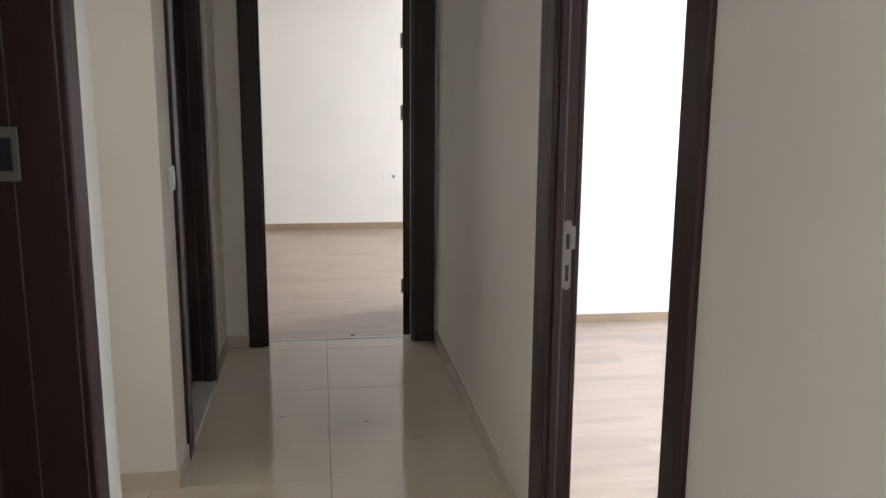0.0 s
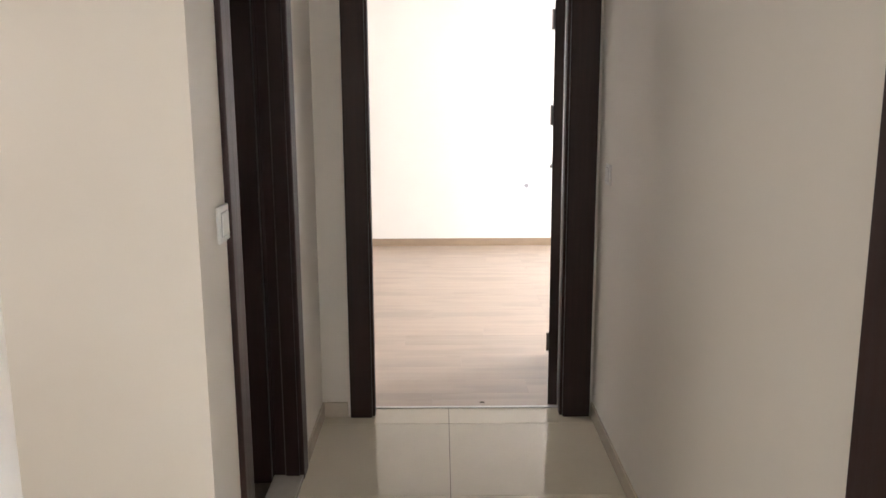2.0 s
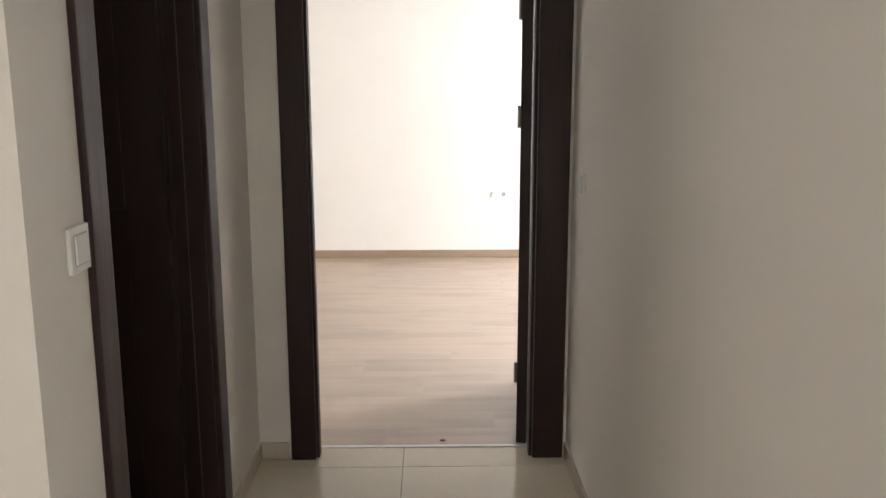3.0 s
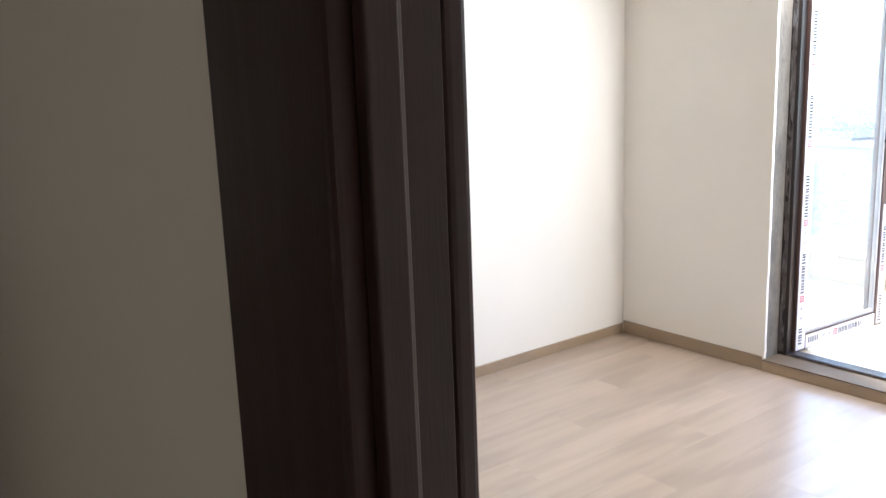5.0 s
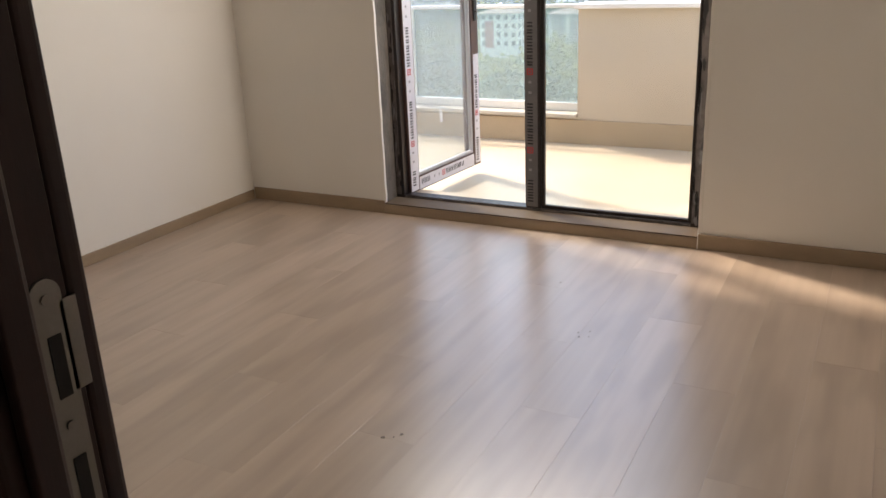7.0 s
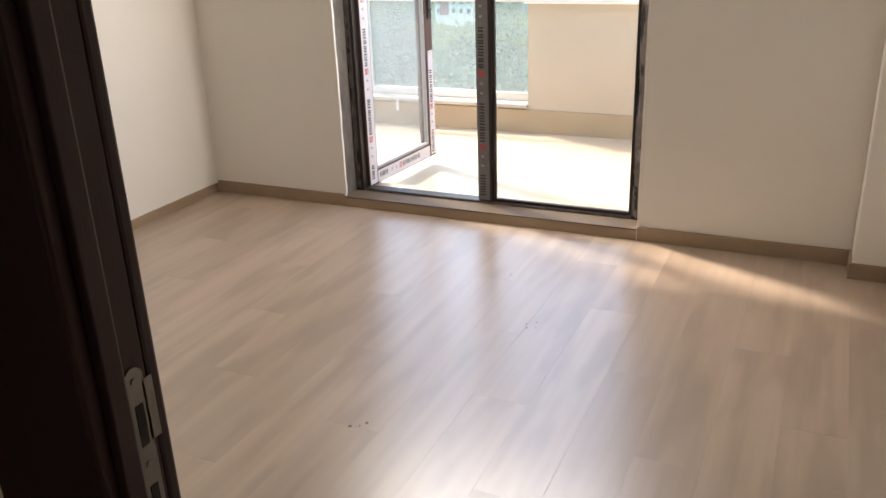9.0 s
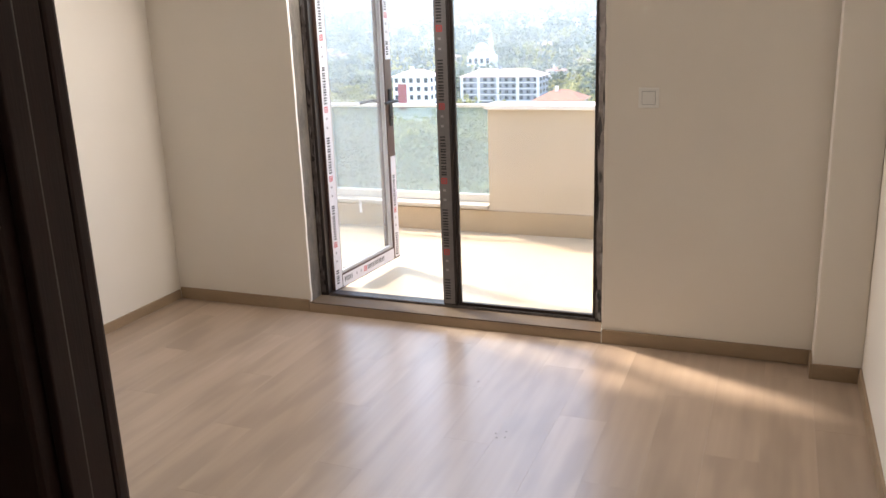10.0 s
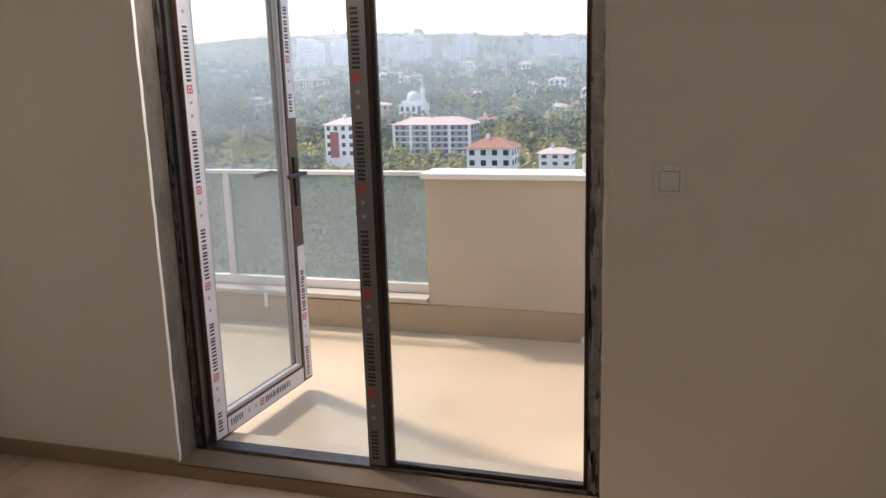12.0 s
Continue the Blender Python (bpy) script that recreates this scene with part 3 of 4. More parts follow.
tears(stiles[0], FX - 0.0016, YL - 0.050, YL - 0.006, 0.09, 2.18, 60, 9, M_PVC_SHADED, "brown gaps where the film is torn off")
tears(stiles[0], FX - 0.0026, YL - 0.032, YL - 0.010, 0.09, 2.18, 24, 19, M_FILM_SHADED, "pale shreds of protective film")


def balcony_leaf():
    hx, hy, ang, w = 3.546, -0.677, -4.0, 0.792
    m = Matrix.Translation((hx, hy, 0)) @ Matrix.Rotation(radians(ang), 4, "Z")
    lf = base("balcony_door", (hx, hy, 0.062), "open brown glazed balcony door with printed protective film", "door")

    def piece(n, bm, mm, par=lf, lab=""):
        bmesh.ops.transform(bm, matrix=m, verts=bm.verts)
        return part(n, bm, mm, par, lab)

    z0, z1, sw = 0.066, 2.17, 0.082
    hs = piece("stile", boxes((0, sw, 0, 0.07, z0, z1), bevel=0.003), M_PVC2)
    fs = piece("stile", boxes((w - sw, w, 0, 0.07, z0, z1), bevel=0.003), M_PVC2)
    br = piece("rail", boxes((sw, w - sw, 0, 0.07, z0, z0 + sw), bevel=0.003), M_PVC2)
    piece("rail", boxes((sw, w - sw, 0, 0.07, z1 - sw, z1), bevel=0.003), M_PVC_SHADED)
    for r in ((sw, sw + 0.018, 0.006, 0.03, z0 + sw, z1 - sw), (w - sw - 0.018, w - sw, 0.006, 0.03, z0 + sw, z1 - sw), (sw + 0.018, w - sw - 0.018, 0.006, 0.03, z0 + sw, z0 + sw + 0.018)):
        piece("glazing_bead", boxes(r, bevel=0.004), M_BEAD)
    piece("pane", boxes((sw - 0.004, w - sw + 0.004, 0.03, 0.05, z0 + sw - 0.004, z1 - sw + 0.004)), M_DUSTY, lf, "dusty double glazing")
    # film on the room-side face; the free stile is bare round the handle
    film(hs, m @ axes((0.004, 0, z0 + 0.01), (1, 0, 0), (0, 0, 1), (0, -1, 0)), 2.08, 0.074, 3)
    film(fs, m @ axes((w - 0.066, 0, z0 + 0.012), (1, 0, 0), (0, 0, 1), (0, -1, 0)), 0.66, 0.06, 5)
    film(fs, m @ axes((w - 0.066, 0, 1.34), (1, 0, 0), (0, 0, 1), (0, -1, 0)), 0.80, 0.06, 8)
    film(br, m @ axes((sw + 0.004, 0, z0 + 0.076), (0, 0, -1), (1, 0, 0), (0, -1, 0)), w - 2 * sw - 0.008, 0.07, 21)
    hp = piece("handle_plate", boxes((w - 0.058, w - 0.026, -0.012, -0.0005, 0.93, 1.16), bevel=0.004), M_DARK, lf, "dark handle plate")
    piece("handle_neck", cyl(bmesh.new(), (w - 0.042, -0.03, 1.085), "y", 0.010, 0.042, 16), M_DARK, hp)
    piece("lever", boxes((w - 0.19, w - 0.03, -0.062, -0.046, 1.076, 1.096), bevel=0.006), M_DARK, hp)
    piece("key_cylinder", cyl(bmesh.new(), (w - 0.042, -0.016, 0.985), "y", 0.009, 0.016, 16), M_STEEL, hp)
    ho = piece("outer_handle", boxes((w - 0.058, w - 0.026, 0.0705, 0.082, 0.93, 1.16), bevel=0.004), M_DARK, lf)
    piece("lever", boxes((w - 0.19, w - 0.03, 0.116, 0.132, 1.076, 1.096), bevel=0.006), M_DARK, ho)
    piece("handle_neck", cyl(bmesh.new(), (w - 0.042, 0.10, 1.085), "y", 0.010, 0.042, 16), M_DARK, ho)
    for z in (0.28, 1.15, 1.95):
        piece("hinge", cyl(bmesh.new(), (-0.006, 0.075, z), "z", 0.009, 0.10, 14), M_DARK, lf, "dark hinge barrel")
    return lf


balcony_leaf()

# ---- balcony ----
structure("balcony_floor", boxes((OUT, 5.6, -3.3, 2.6, -0.3, 0.0)), M_BTILE, "sunlit beige tiled balcony floor", "floor")
structure("balcony_parapet", boxes((5.31, 5.47, -3.3, -1.03, 0, 0.926), (5.31, 5.47, -1.03, 2.6, 0, 0.185), (OUT, 5.31, 2.5, 2.6, 0, 0.926), (OUT, 5.31, -3.3, -3.2, 0, 0.926), (5.31, 5.47, 2.3, 2.6, 0.185, 0.926)), M_STUCCO, "beige rendered balcony parapet wall", "parapet")
structure("parapet_cap", boxes((5.265, 5.515, -3.3, -1.012, 0.926, 0.958), bevel=0.005), M_WHITE, "white stone coping on the parapet", "coping")
structure("parapet_ledge", boxes((5.275, 5.505, -1.028, 2.3, 0.185, 0.213), bevel=0.005), M_LEDGE, "pale stone ledge under the glass rail", "ledge")
structure("balcony_skirting", boxes((5.298, 5.31, -3.2, 2.5, 0, 0.172), bevel=0.002), M_BSKIRT, "tan tile skirting along the parapet", "skirting")
gr = base("glass_railing", (5.42, 0.3, 0.213), "green-tinted glass balcony railing with pale metal rails", "railing")
part("top_rail", boxes((5.395, 5.445, -1.025, 2.3, 0.926, 0.951), bevel=0.004), M_ALU, gr)
part("bottom_rail", boxes((5.398, 5.442, -1.025, 2.3, 0.213, 0.272), bevel=0.004), M_ALU, gr)
for y0 in (0.305, 1.62):
    part("post", boxes((5.40, 5.44, y0, y0 + 0.045, 0.272, 0.926), bevel=0.003), M_ALU, gr)
for y0, y1 in ((-1.02, 0.303), (0.352, 1.618), (1.667, 2.29)):
    p = part("pane", boxes((5.413, 5.427, y0, y1, 0.268, 0.93)), M_FROST, gr, "green-tinted dusty glass panel")
    p.visible_shadow = False
tagged(part("pipe_stub", cyl(bmesh.new(), (5.275, -1.955, 0.028), "x", 0.02, 0.06, 16), M_PLASTIC), "white plastic drain stub at the parapet base", "pipe")
tagged(part("cap_end_post", boxes((5.36, 5.40, -1.965, -1.92, 0.958, 1.06), bevel=0.004), M_WHITE), "short white post on the parapet coping", "post")
for y, z, h in ((0.02, 0.20, 0.09), (-0.22, 0.20, 0.05)):
    bm = bmesh.new()
    box(bm, 5.268, 5.274, y, y + 0.022, z - h, z, bevel=0.002)
    tagged(part("tape_scrap", bm, M_WHITE), "torn white tape scrap hanging from the ledge", "tape", "tape scraps on the ledge")
structure("building_below", boxes((-4.2, OUT, -7.6, 4.4, -52, -0.32), (OUT, 5.6, -3.3, 2.6, -0.45, -0.302)), M_STUCCO, "beige rendered storeys of the block below", "building")



def speck(at, r, material, label, category, seed):
    """A thin irregular fleck lying on the floor."""
    rnd = random.Random(seed)
    bm = bmesh.new()
    n = 11
    rim = [(at[0] + math.cos(k * math.tau / n) * r * rnd.uniform(0.4, 1.2), at[1] + math.sin(k * math.tau / n) * r * rnd.uniform(0.3, 0.9)) for k in range(n)]
    lo, hi = [bm.verts.new((x, y, 0.0002)) for x, y in rim], [bm.verts.new((x, y, 0.0011)) for x, y in rim]
    bm.faces.new(hi)
    bm.faces.new(lo[::-1])
    for k in range(n):
        bm.faces.new((lo[k], lo[(k + 1) % n], hi[(k + 1) % n], hi[k]))
    tagged(part("dirt_fleck", bm, material), label, category, "flecks on the floor")


for i, (x, y, r) in enumerate(((2.287, -2.063, 0.008), (2.32, -2.05, 0.007), (2.30, -2.095, 0.006), (2.345, -2.085, 0.007), (1.438, -1.762, 0.014), (1.473, -1.804, 0.010), (1.452, -1.79, 0.006), (2.758, -1.824, 0.007))):
    speck((x, y), r * 0.7, M_SCUFF, "small brown scuff mark on the laminate", "dirt", i)
for i, (x, y, r) in enumerate(((-0.513, -1.177, 0.02), (-0.895, -1.074, 0.016), (-0.86, -1.07, 0.009))):
    speck((x, y), r, M_GREY, "small grey stain on the polished tile", "dirt", 40 + i)
tagged(part("loose_screw", cyl(bmesh.new(), (-0.525, 0.178, 0.0035), "x", 0.0035, 0.022, 10), M_STEEL), "small loose screw lying by the threshold", "screw")

# ---- the valley outside ----
M_GROUND = mat("meadow_soil", (0.115, 0.14, 0.085), 0.95, scale=0.02, vary=0.45, fine=0.4, bump=0.0)
M_LEAF = mat("foliage", (0.11, 0.14, 0.085), 0.8, scale=0.015, vary=0.5, fine=0.6, bump=0.0, island=0.6)
M_AUTUMN = mat("yellowing_foliage", (0.32, 0.30, 0.10), 0.8, scale=0.03, vary=0.4, fine=0.6, bump=0.0, island=0.7)
M_FACADE = mat("pale_facade", (0.86, 0.84, 0.82), 0.8, scale=0.1, vary=0.10, fine=2, bump=0.0)
M_FGREY = mat("grey_facade", (0.30, 0.32, 0.36), 0.8, scale=0.1, vary=0.10, fine=2, bump=0.0)
M_FRED = mat("red_facade", (0.36, 0.07, 0.07), 0.8, scale=0.1, vary=0.10, fine=2, bump=0.0)
M_FBEIGE = mat("beige_facade", (0.62, 0.52, 0.40), 0.8, scale=0.1, vary=0.10, fine=2, bump=0.0)
M_ROOF = mat("clay_roof_tiles", (0.38, 0.19, 0.14), 0.85, scale=0.4, vary=0.2, fine=5, bump=0.0)
M_PROOF = mat("faded_pink_roof", (0.60, 0.46, 0.43), 0.8, scale=0.3, vary=0.12, fine=4, bump=0.0)
M_WIN = mat("dark_window", (0.05, 0.06, 0.075), 0.15, scale=0.2, vary=0.3, fine=3, bump=0.0)
M_DOME = mat("lead_dome", (0.50, 0.55, 0.54), 0.45, 0.2, scale=0.3, vary=0.12, fine=4, bump=0.0)
CX, CY, CZ = 0.775, -2.541, 1.562
PROFILE_D = (0, 120, 270, 370, 480, 700, 1000, 1300, 1650, 2000, 4600)
PROFILE_Z = (-50, -48, -45, -42.5, -32, -19, 0, 19, 62, 30, 20)


def place(d, az, el=0.0):
    """A point d metres ahead of the balcony at a bearing and slope."""
    return (CX + d, CY + az * d, CZ + el * d)


def ground_z(x, y):
    d = x - CX
    z = float(np.interp(max(d, 0), PROFILE_D, PROFILE_Z))
    az = (y - CY) / max(d, 60)
    if d > 900:
        z += (d - 900) / 750 * (-8 * math.sin(az * 9.0 + 0.4) - 26 * max(0, 0.30 - az) * 1.3 - 20 * max(0, az - 0.55))
    z += 2.5 * noise.noise(Vector((x * 0.012, y * 0.012, 0))) * min(1, d / 200) if d > 0 else 0
    return z


xs = [-3000, -600, -100, 0, 40, 80, 120, 160, 200, 250, 300, 350, 400, 450, 500, 560, 620, 700, 780, 860, 940, 1020, 1100, 1180, 1260, 1340, 1420, 1500, 1580, 1660, 1760, 1900, 2200, 3000, 4600]
ys = [-4000, -2000, -1000] + [-600 + 45 * i for i in range(58)] + [2500, 3200, 4400]
verts = [(x, y, ground_z(x, y)) for x in xs for y in ys]
faces = [(i * len(ys) + j, (i + 1) * len(ys) + j, (i + 1) * len(ys) + j + 1, i * len(ys) + j + 1) for i in range(len(xs) - 1) for j in range(len(ys) - 1)]
me = bpy.data.meshes.new("ground")
me.from_pydata(verts, [], faces)
me.materials.append(M_GROUND)
for p in me.polygons:
    p.use_smooth = True
tagged(new("ground", me), "green and brown valley ground rising to a hill", "ground", "", "structure")

TAKEN = []


def building(name, d, az, width, depth, z_base, z_top, wall_m, label, floors, cols, roof="flat", roof_m=None, roof_h=3.0, band_m=None, group="", side_cols=3):
    """A block that faces the balcony: walls, floor bands, windows on two faces and a roof."""
    x, y, _ = place(d, az)
    b = base(name, (x, y, z_base), label, "building", group)
    y0, y1 = y - width / 2, y + width / 2
    TAKEN.append((x - 6, x + depth + 3, y0 - 3, y1 + 3))
    part("wall", boxes((x, x + depth, y0, y1, z_base - 6, z_top)), wall_m, b)
    fh = (z_top - z_base) / floors
    ww, wh = width / cols * 0.45, fh * 0.52
    win = finish("window", boxes((-0.15, 0.12, -ww / 2, ww / 2, 0, wh)), M_WIN)
    dw = depth / side_cols * 0.42
    win2 = finish("window", boxes((-dw / 2, dw / 2, -0.12, 0.15, 0, wh)), M_WIN)
    inv = b.matrix_basis.inverted()
    for f in range(floors):
        z = z_base + f * fh + fh * 0.28
        for c in range(cols):
            o = new("window", win)
            o.parent, o.matrix_parent_inverse = b, inv
            o.location = (x, y0 + (c + 0.5) * width / cols, z)
        for c in range(side_cols):
            o = new("window", win2)
            o.parent, o.matrix_parent_inverse = b, inv
            o.location = (x + (c + 0.5) * depth / side_cols, y0, z)
        if band_m:
            part("floor_band", boxes((x - 0.5, x + 0.1, y0 - 0.3, y1 + 0.3, z_base + f * fh, z_base + f * fh + 0.35)), band_m, b)
    if roof == "flat":
        part("roof", boxes((x - 0.4, x + depth + 0.4, y0 - 0.4, y1 + 0.4, z_top, z_top + 0.6), (x + depth * 0.3, x + depth * 0.6, y - 2, y + 2, z_top + 0.6, z_top + 2.6)), roof_m or wall_m, b)
    else:
        bm = bmesh.new()
        o = 0.9
        q = [bm.verts.new(v) for v in ((x - o, y0 - o, z_top), (x + depth + o, y0 - o, z_top), (x + depth + o, y1 + o, z_top), (x - o, y1 + o, z_top), (x + depth / 2, y0 + min(depth, width) * 0.45, z_top + roof_h), (x + depth / 2, y1 - min(depth, width) * 0.45, z_top + roof_h))]
        for f in ((0, 1, 4), (1, 2, 5, 4), (2, 3, 5), (3, 0, 4, 5), (0, 3, 2, 1)):
            bm.faces.new([q[i] for i in f])
        rf = part("roof", bm, roof_m, b)
        part("chimney", boxes((x + depth * 0.4, x + depth * 0.4 + 1, y + 1, y + 2, z_top + 0.4, z_top + roof_h + 1.2)), wall_m, rf)
    return b


gb = building("apartment_block", 370, 0.323, 37.5, 16, -42, -25.6, M_FGREY, "grey and white apartment block with a pale pink roof", 6, 11, "hip", M_PROOF, 3.2, M_FACADE)
ax, ay, _ = place(370, 0.323)
for yy in (-18.8, -9.4, 0, 9.4, 17.6):
    part("white_bay", boxes((ax - 0.45, ax + 0.1, ay + yy, ay + yy + 1.3, -42, -25.6)), M_FACADE, gb)
rb = building("apartment_block", 320, 0.442, 16.5, 13, -35.2, -21.6, M_FACADE, "white apartment block with a red facade strip", 4, 5, "hip", M_PROOF, 2.6)
ax, ay, _ = place(320, 0.442)
part("red_strip", boxes((ax - 0.2, ax + 0.05, ay + 2.2, ay + 6.0, -35.2, -24.6)), M_FRED, rb)
building("house", 270, 0.2497, 15.4, 12, -43, -26.0, M_FACADE, "pale house with a clay tile roof", 5, 4, "hip", M_ROOF, 3.0)
building("apartment_block", 700, 0.488, 26, 18, -21, -9.2, M_FBEIGE, "long beige building among the trees", 4, 9, "flat", M_PROOF)
for d, az, w, zb, zt, rm, wm in ((450, 0.253, 9, -34, -28.5, M_ROOF, M_FACADE), (300, 0.168, 12, -36, -31, M_PROOF, M_FACADE), (520, 0.222, 9, -31, -27, M_PROOF, M_FBEIGE), (500, 0.165, 11, -31, -25, M_PROOF, M_FACADE), (520, 0.135, 13, -31, -24.5, M_ROOF, M_FBEIGE), (620, 0.27, 9, -25, -20, M_PROOF, M_FACADE), (760, 0.21, 10, -16, -11, M_PROOF, M_FACADE), (820, 0.36, 11, -13, -7, M_PROOF, M_FACADE), (560, 0.56, 13, -28, -20, M_PROOF, M_FBEIGE), (430, 0.68, 16, -38, -27, M_PROOF, M_FACADE), (900, 0.62, 22, -8, 1, M_PROOF, M_FACADE)):
    building("house", d, az, w, 8, zb, zt, wm, "small pale house on the wooded slope", 2, 3, "hip", rm, 1.8, group="houses on the slope", side_cols=2)


def mosque():
    x, y, _ = place(480, 0.349)
    b = base("mosque", (x, y, -31), "white mosque with a pale dome and one minaret", "mosque")
    TAKEN.append((x - 6, x + 18, y - 11, y + 11))
    part("hall", boxes((x, x + 14, y - 7.5, y + 7.5, -37, -21.5), (x + 1, x + 13, y - 6, y + 6, -21.5, -19.5)), M_FACADE, b)
    bm = bmesh.new()
    bmesh.ops.create_uvsphere(bm, u_segments=28, v_segments=14, radius=4.6, matrix=Matrix.Translation((x + 7, y, -18.6)) @ Matrix.Diagonal((1, 1, 1.0, 1)))
    bmesh.ops.bisect_plane(bm, geom=bm.verts[:] + bm.edges[:] + bm.faces[:], plane_co=(x, y, -19.6), plane_no=(0, 0, -1), clear_outer=True)
    part("dome", bm, M_DOME, b, "pale lead dome", True)
    bm = bmesh.new()
    cyl(bm, (x + 2, y - 7.2, -23), "z", 1.1, 22, 16)
    cyl(bm, (x + 2, y - 7.2, -13.4), "z", 1.7, 0.9, 16)
    mn = part("minaret", bm, M_FACADE, b)
    part("spire", cyl(bmesh.new(), (x + 2, y - 7.2, -9.3), "z", 1.1, 5.6, 16, 0.05), M_DOME, mn)
    win = finish("window", boxes((-0.2, 0.1, -0.9, 0.9, 0, 3.0)), M_WIN)
    for f in range(2):
        for c in range(4):
            o = new("window", win)
            o.parent, o.matrix_parent_inverse = b, b.matrix_basis.inverted()
            o.location = (x, y - 5.4 + c * 3.6, -30 + f * 4.2)


mosque()
rh = random.Random(9)
for i in range(34):
    d, az = rh.uniform(480, 1080), rh.uniform(0.05, 0.95)
    x, y, _ = place(d, az)
    if any(a - 8 < x < b + 8 and c - 8 < y < e + 8 for a, b, c, e in TAKEN):
        continue
    zb = ground_z(x, y)
    building("house", d, az, rh.uniform(8, 14), 8, zb, zb + rh.uniform(6, 10), rh.choice((M_FACADE, M_FACADE, M_FBEIGE)), "small pale house on the wooded slope", 2, 3, "hip", rh.choice((M_PROOF, M_PROOF, M_ROOF)), 1.8, group="houses on the slope", side_cols=2)
rt = random.Random(5)
for i in range(80):
    left = i < 62
    az = rt.uniform(0.27, 0.50) if left else rt.uniform(0.12, 0.19)
    d = rt.uniform(1000, 1330) if left else rt.uniform(1050, 1280)
    if left and az < 0.33:
        d = rt.uniform(1050, 1250)
    x, y, _ = place(d, az)
    zb = ground_z(x, y)
    TAKEN.append((x - 55, x, y - 16, y + 12))
    building("tower_block", d, az, rt.uniform(9, 19), 14, zb, zb + rt.uniform(16, 34), M_FACADE if rt.random() < 0.8 else M_FBEIGE, "white tower block on the far hillside", 8, 4, "flat", group="towers on the far hill", side_cols=2)

# thin see-through sheets added to imitate the valley's haze, lit by sun and sky
def haze_sheet(d, amount):
    m = bpy.data.materials.new("haze_sheet")
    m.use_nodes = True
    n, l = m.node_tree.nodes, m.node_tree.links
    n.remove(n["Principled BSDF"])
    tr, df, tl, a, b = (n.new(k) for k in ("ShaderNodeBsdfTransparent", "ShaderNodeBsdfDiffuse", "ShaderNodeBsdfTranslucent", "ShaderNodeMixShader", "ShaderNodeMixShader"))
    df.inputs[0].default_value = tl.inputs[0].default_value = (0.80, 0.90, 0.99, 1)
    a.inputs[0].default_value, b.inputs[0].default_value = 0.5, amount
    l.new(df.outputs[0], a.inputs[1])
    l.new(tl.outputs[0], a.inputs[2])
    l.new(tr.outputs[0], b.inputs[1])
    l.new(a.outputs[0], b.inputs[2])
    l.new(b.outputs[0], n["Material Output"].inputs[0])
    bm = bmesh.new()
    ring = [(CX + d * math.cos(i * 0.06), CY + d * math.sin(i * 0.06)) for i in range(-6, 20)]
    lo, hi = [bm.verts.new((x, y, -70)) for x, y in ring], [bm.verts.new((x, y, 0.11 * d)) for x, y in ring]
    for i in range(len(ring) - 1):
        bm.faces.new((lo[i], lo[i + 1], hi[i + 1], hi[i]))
    ob = part("haze_sheet", bm, m)
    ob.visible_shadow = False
    return tagged(ob, "pale see-through sheet standing in for the valley haze", "haze", "", "stuff")


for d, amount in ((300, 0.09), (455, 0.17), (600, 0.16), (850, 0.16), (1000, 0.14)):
    haze_sheet(d, amount)

# woods: crowns of many small clumps
rw = np.random.RandomState(4)


def woods(name, count, dmin, dmax, azmin, azmax, smin, smax, material, label, keep=None):
    tv = np.array([(1, 0, 0), (-1, 0, 0), (0, 1, 0), (0, -1, 0), (0, 0, 1), (0, 0, -1)], float)
    tf = np.array([(0, 2, 4), (2, 1, 4), (1, 3, 4), (3, 0, 4), (2, 0, 5), (1, 2, 5), (3, 1, 5), (0, 3, 5)])
    V, F, n = [], [], 0
    made = 0
    while made < count:
        d = dmin * (dmax / dmin) ** rw.rand()
        az = rw.uniform(azmin, azmax)
        x, y, _ = place(d, az)
        if any(a < x < b and c < y < e for a, b, c, e in TAKEN):
            made += 0.2
            continue
        if keep and not keep(d, az):
            made += 0.1
            continue
        s = rw.uniform(smin, smax)
        z = ground_z(x, y)
        k = 26 if d < 420 else 14
        made += 1
        tr = np.array([(0.09, 0, 0), (-0.05, 0.08, 0), (-0.05, -0.08, 0), (0, 0, 0.75)]) * s + (x, y, z - 0.2)
        V.append(tr)
        F.append(np.array([(0, 1, 3), (1, 2, 3), (2, 0, 3)]) + n)
        n += 4
        for _ in range(k):
            p = rw.normal(size=3) * (0.24, 0.24, 0.2) * s + (x, y, z + 0.62 * s)
            r = s * rw.uniform(0.06, 0.16)
            v = tv * r * rw.uniform(0.6, 1.3, (6, 1)) + rw.normal(size=(6, 3)) * r * 0.25 + p
            V.append(v)
            F.append(tf + n)
            n += 6
    V, F = np.concatenate(V), np.concatenate(F)
    mw = bpy.data.meshes.new(name)
    mw.from_pydata(V.tolist(), [], F.tolist())
    mw.materials.append(material)
    return tagged(new(name, mw), label, "trees", "", "stuff")


woods("woods", 1500, 60, 330, -0.2, 1.3, 6, 11, M_LEAF, "dense green trees on the valley floor")
woods("woods", 3800, 380, 1650, -0.2, 1.2, 6, 12, M_LEAF, "dark wooded slope of the far hill")
woods("yellowing_woods", 480, 270, 420, 0.1, 0.65, 5, 9, M_AUTUMN, "yellow-green autumn trees round the houses")
woods("yellowing_woods", 420, 420, 760, 0.1, 0.7, 5, 10, M_AUTUMN, "yellow-green autumn trees on the slope")

# ---- floor pieces ----
CACHE = {}


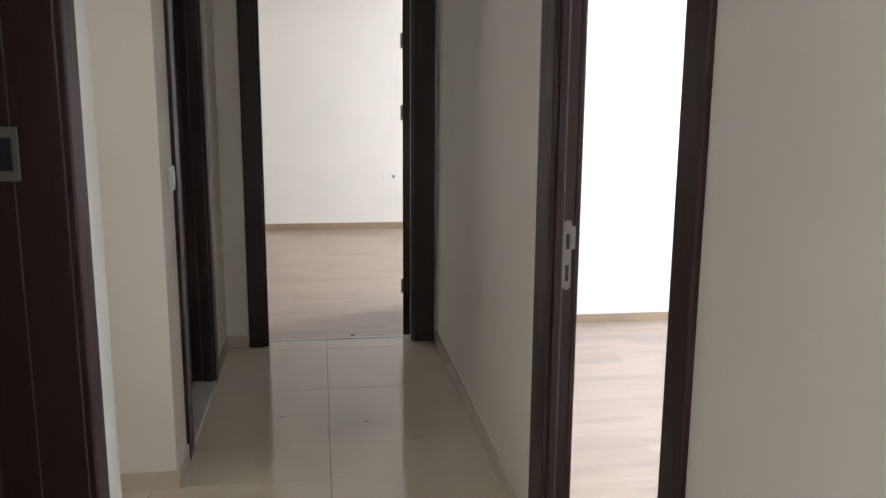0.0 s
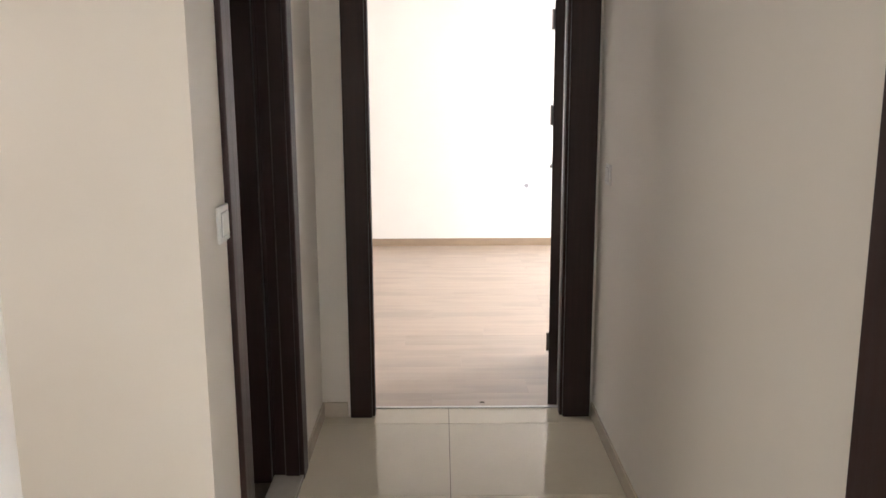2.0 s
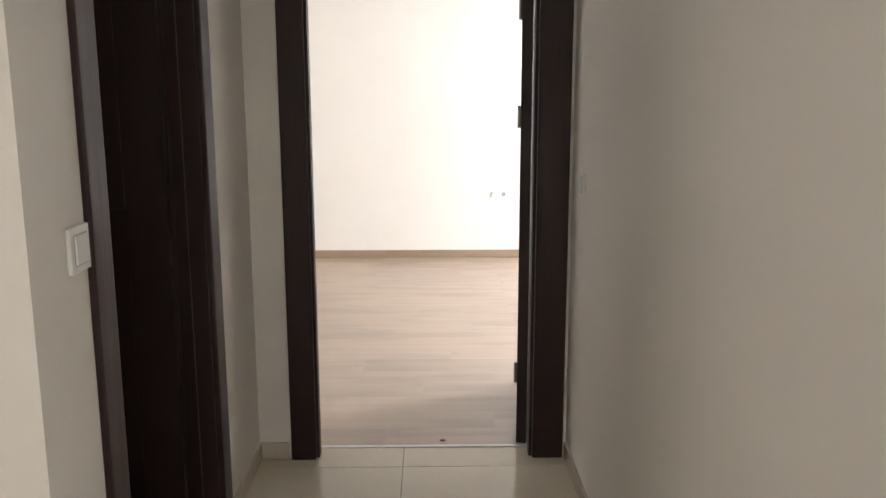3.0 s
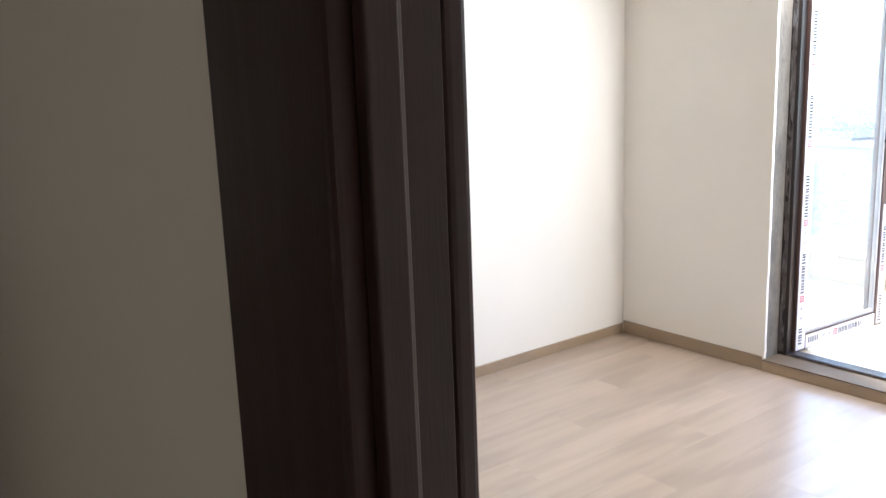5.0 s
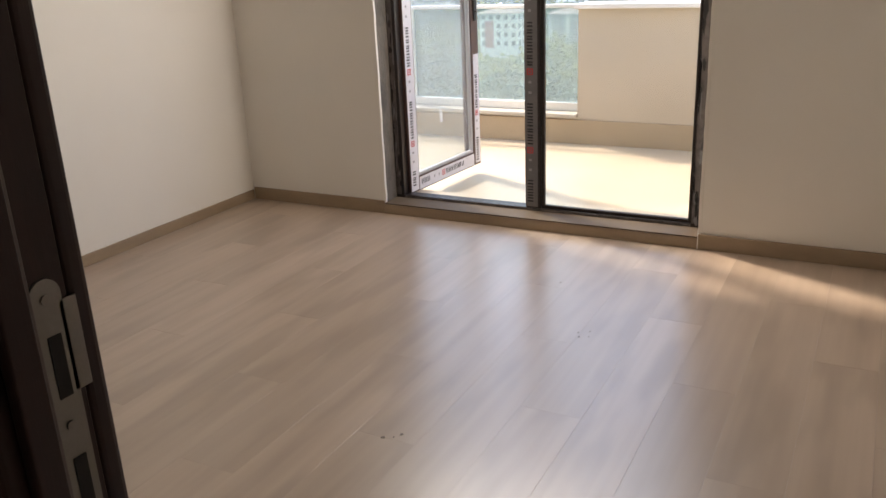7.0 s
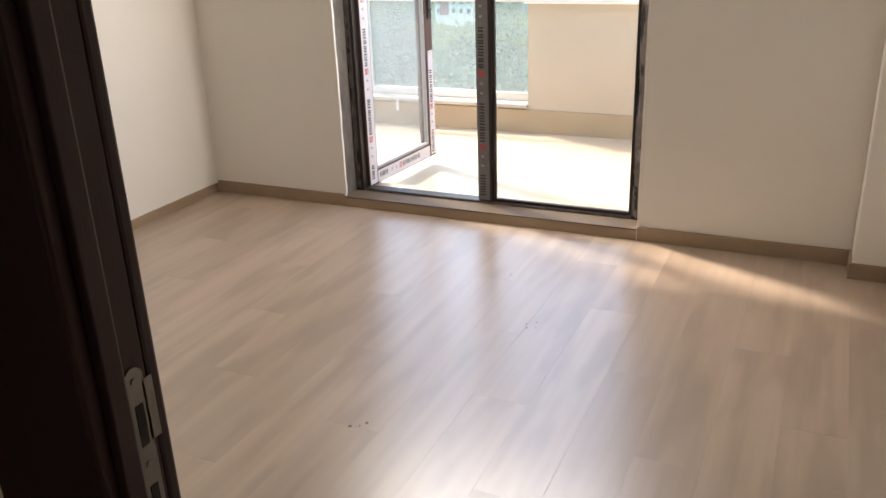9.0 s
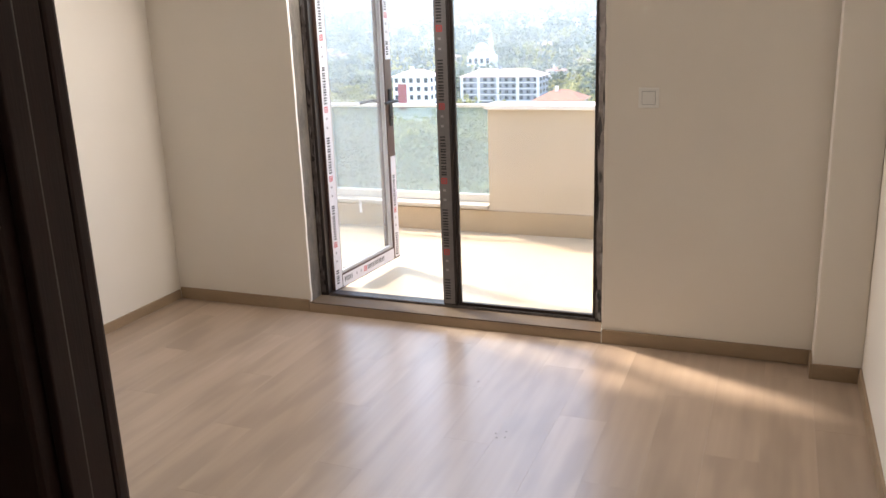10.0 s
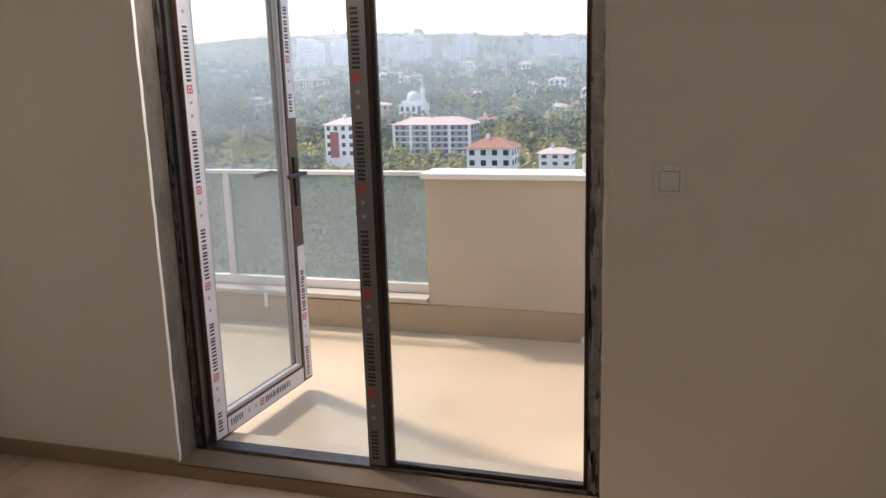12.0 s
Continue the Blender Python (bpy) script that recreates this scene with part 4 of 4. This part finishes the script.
def piece_mesh(kind, lx, ly, th, gap, bevel, material):
    key = (kind, round(lx, 3), round(ly, 3))
    if key not in CACHE:
        CACHE[key] = finish(kind, boxes((-lx / 2 + gap, lx / 2 - gap, -ly / 2 + gap, ly / 2 - gap, -th, 0), bevel=bevel), material)
    return CACHE[key]


def lay(kind, parent, material, x0, x1, y0, y1, px, py, ox, oy, th, gap, bevel, stagger=0.0, z=0.0):
    """Lay pieces over a rectangle from an offset grid, cut at its edges."""
    row, y = 0, oy
    while y > y0:
        y -= py
    while y < y1:
        x = ox + (row * stagger) % px
        while x > x0:
            x -= px
        ya, yb = max(y, y0), min(y + py, y1)
        while x < x1:
            xa, xb = max(x, x0), min(x + px, x1)
            if xb - xa > 0.02 and yb - ya > 0.015:
                o = new(kind, piece_mesh(kind, xb - xa, yb - ya, th, gap, bevel, material))
                o.parent = parent
                o.location = ((xa + xb) / 2, (ya + yb) / 2, z)
            x += px
        y += py
        row += 1


tile_bed = tagged(part("floor_tiles", boxes((WEST2, HALL_E, -7.5, NICHE, -0.0115, -0.0025), (-2.6, HALL_E, NICHE, JOG, -0.0115, -0.0025), (WEST, HALL_E, JOG, 0.115, -0.0115, -0.0025)), M_GROUT), "polished beige floor tiles with thin grout lines", "floor", "", "structure")
lay("tile", tile_bed, M_TILE, WEST, HALL_E, JOG, 0.115, 0.667, 0.667, -0.684, -0.733, 0.01, 0.0012, 0.0008)
lay("tile", tile_bed, M_TILE, -2.6, HALL_E, NICHE, JOG, 0.667, 0.667, -0.684, -0.733, 0.01, 0.0012, 0.0008)
lay("tile", tile_bed, M_TILE, WEST2, HALL_E, -7.5, NICHE, 0.667, 0.667, -0.684, -0.733, 0.01, 0.0012, 0.0008)
lam_bed = tagged(part("floor_laminate", boxes((ROOM_W, ROOM_E, ROOM_S, ROOM_N, -0.0115, -0.003), (HALL_E, ROOM_W, DOOR_S, DOOR_N, -0.0115, -0.003)), M_DARK), "pale oak laminate floor of the balcony room", "floor", "", "structure")
lay("plank", lam_bed, M_LAM, HALL_E, ROOM_W, DOOR_S, DOOR_N, 1.26, 0.192, 0.2, -3.4, 0.008, 0.0001, 0.0004, 0.47)
lay("plank", lam_bed, M_LAM, ROOM_W, ROOM_E, ROOM_S, ROOM_N, 1.26, 0.192, 0.2, -3.4, 0.008, 0.0001, 0.0004, 0.47)
far_bed = tagged(part("floor_far_room", boxes((-2.75, HALL_E, 0.13, 4.13, -0.0115, -0.003), (HALL_E, ROOM_E, 0.413, 4.13, -0.0115, -0.003)), M_DARK), "pale oak laminate floor of the far room", "floor", "", "structure")
lay("plank", far_bed, M_LAM, -2.75, HALL_E, 0.132, 4.13, 1.26, 0.192, 0.5, 0.12, 0.008, 0.0001, 0.0004, 0.47)
lay("plank", far_bed, M_LAM, HALL_E, ROOM_E, 0.413, 4.13, 1.26, 0.192, 0.5, 0.12, 0.008, 0.0001, 0.0004, 0.47)
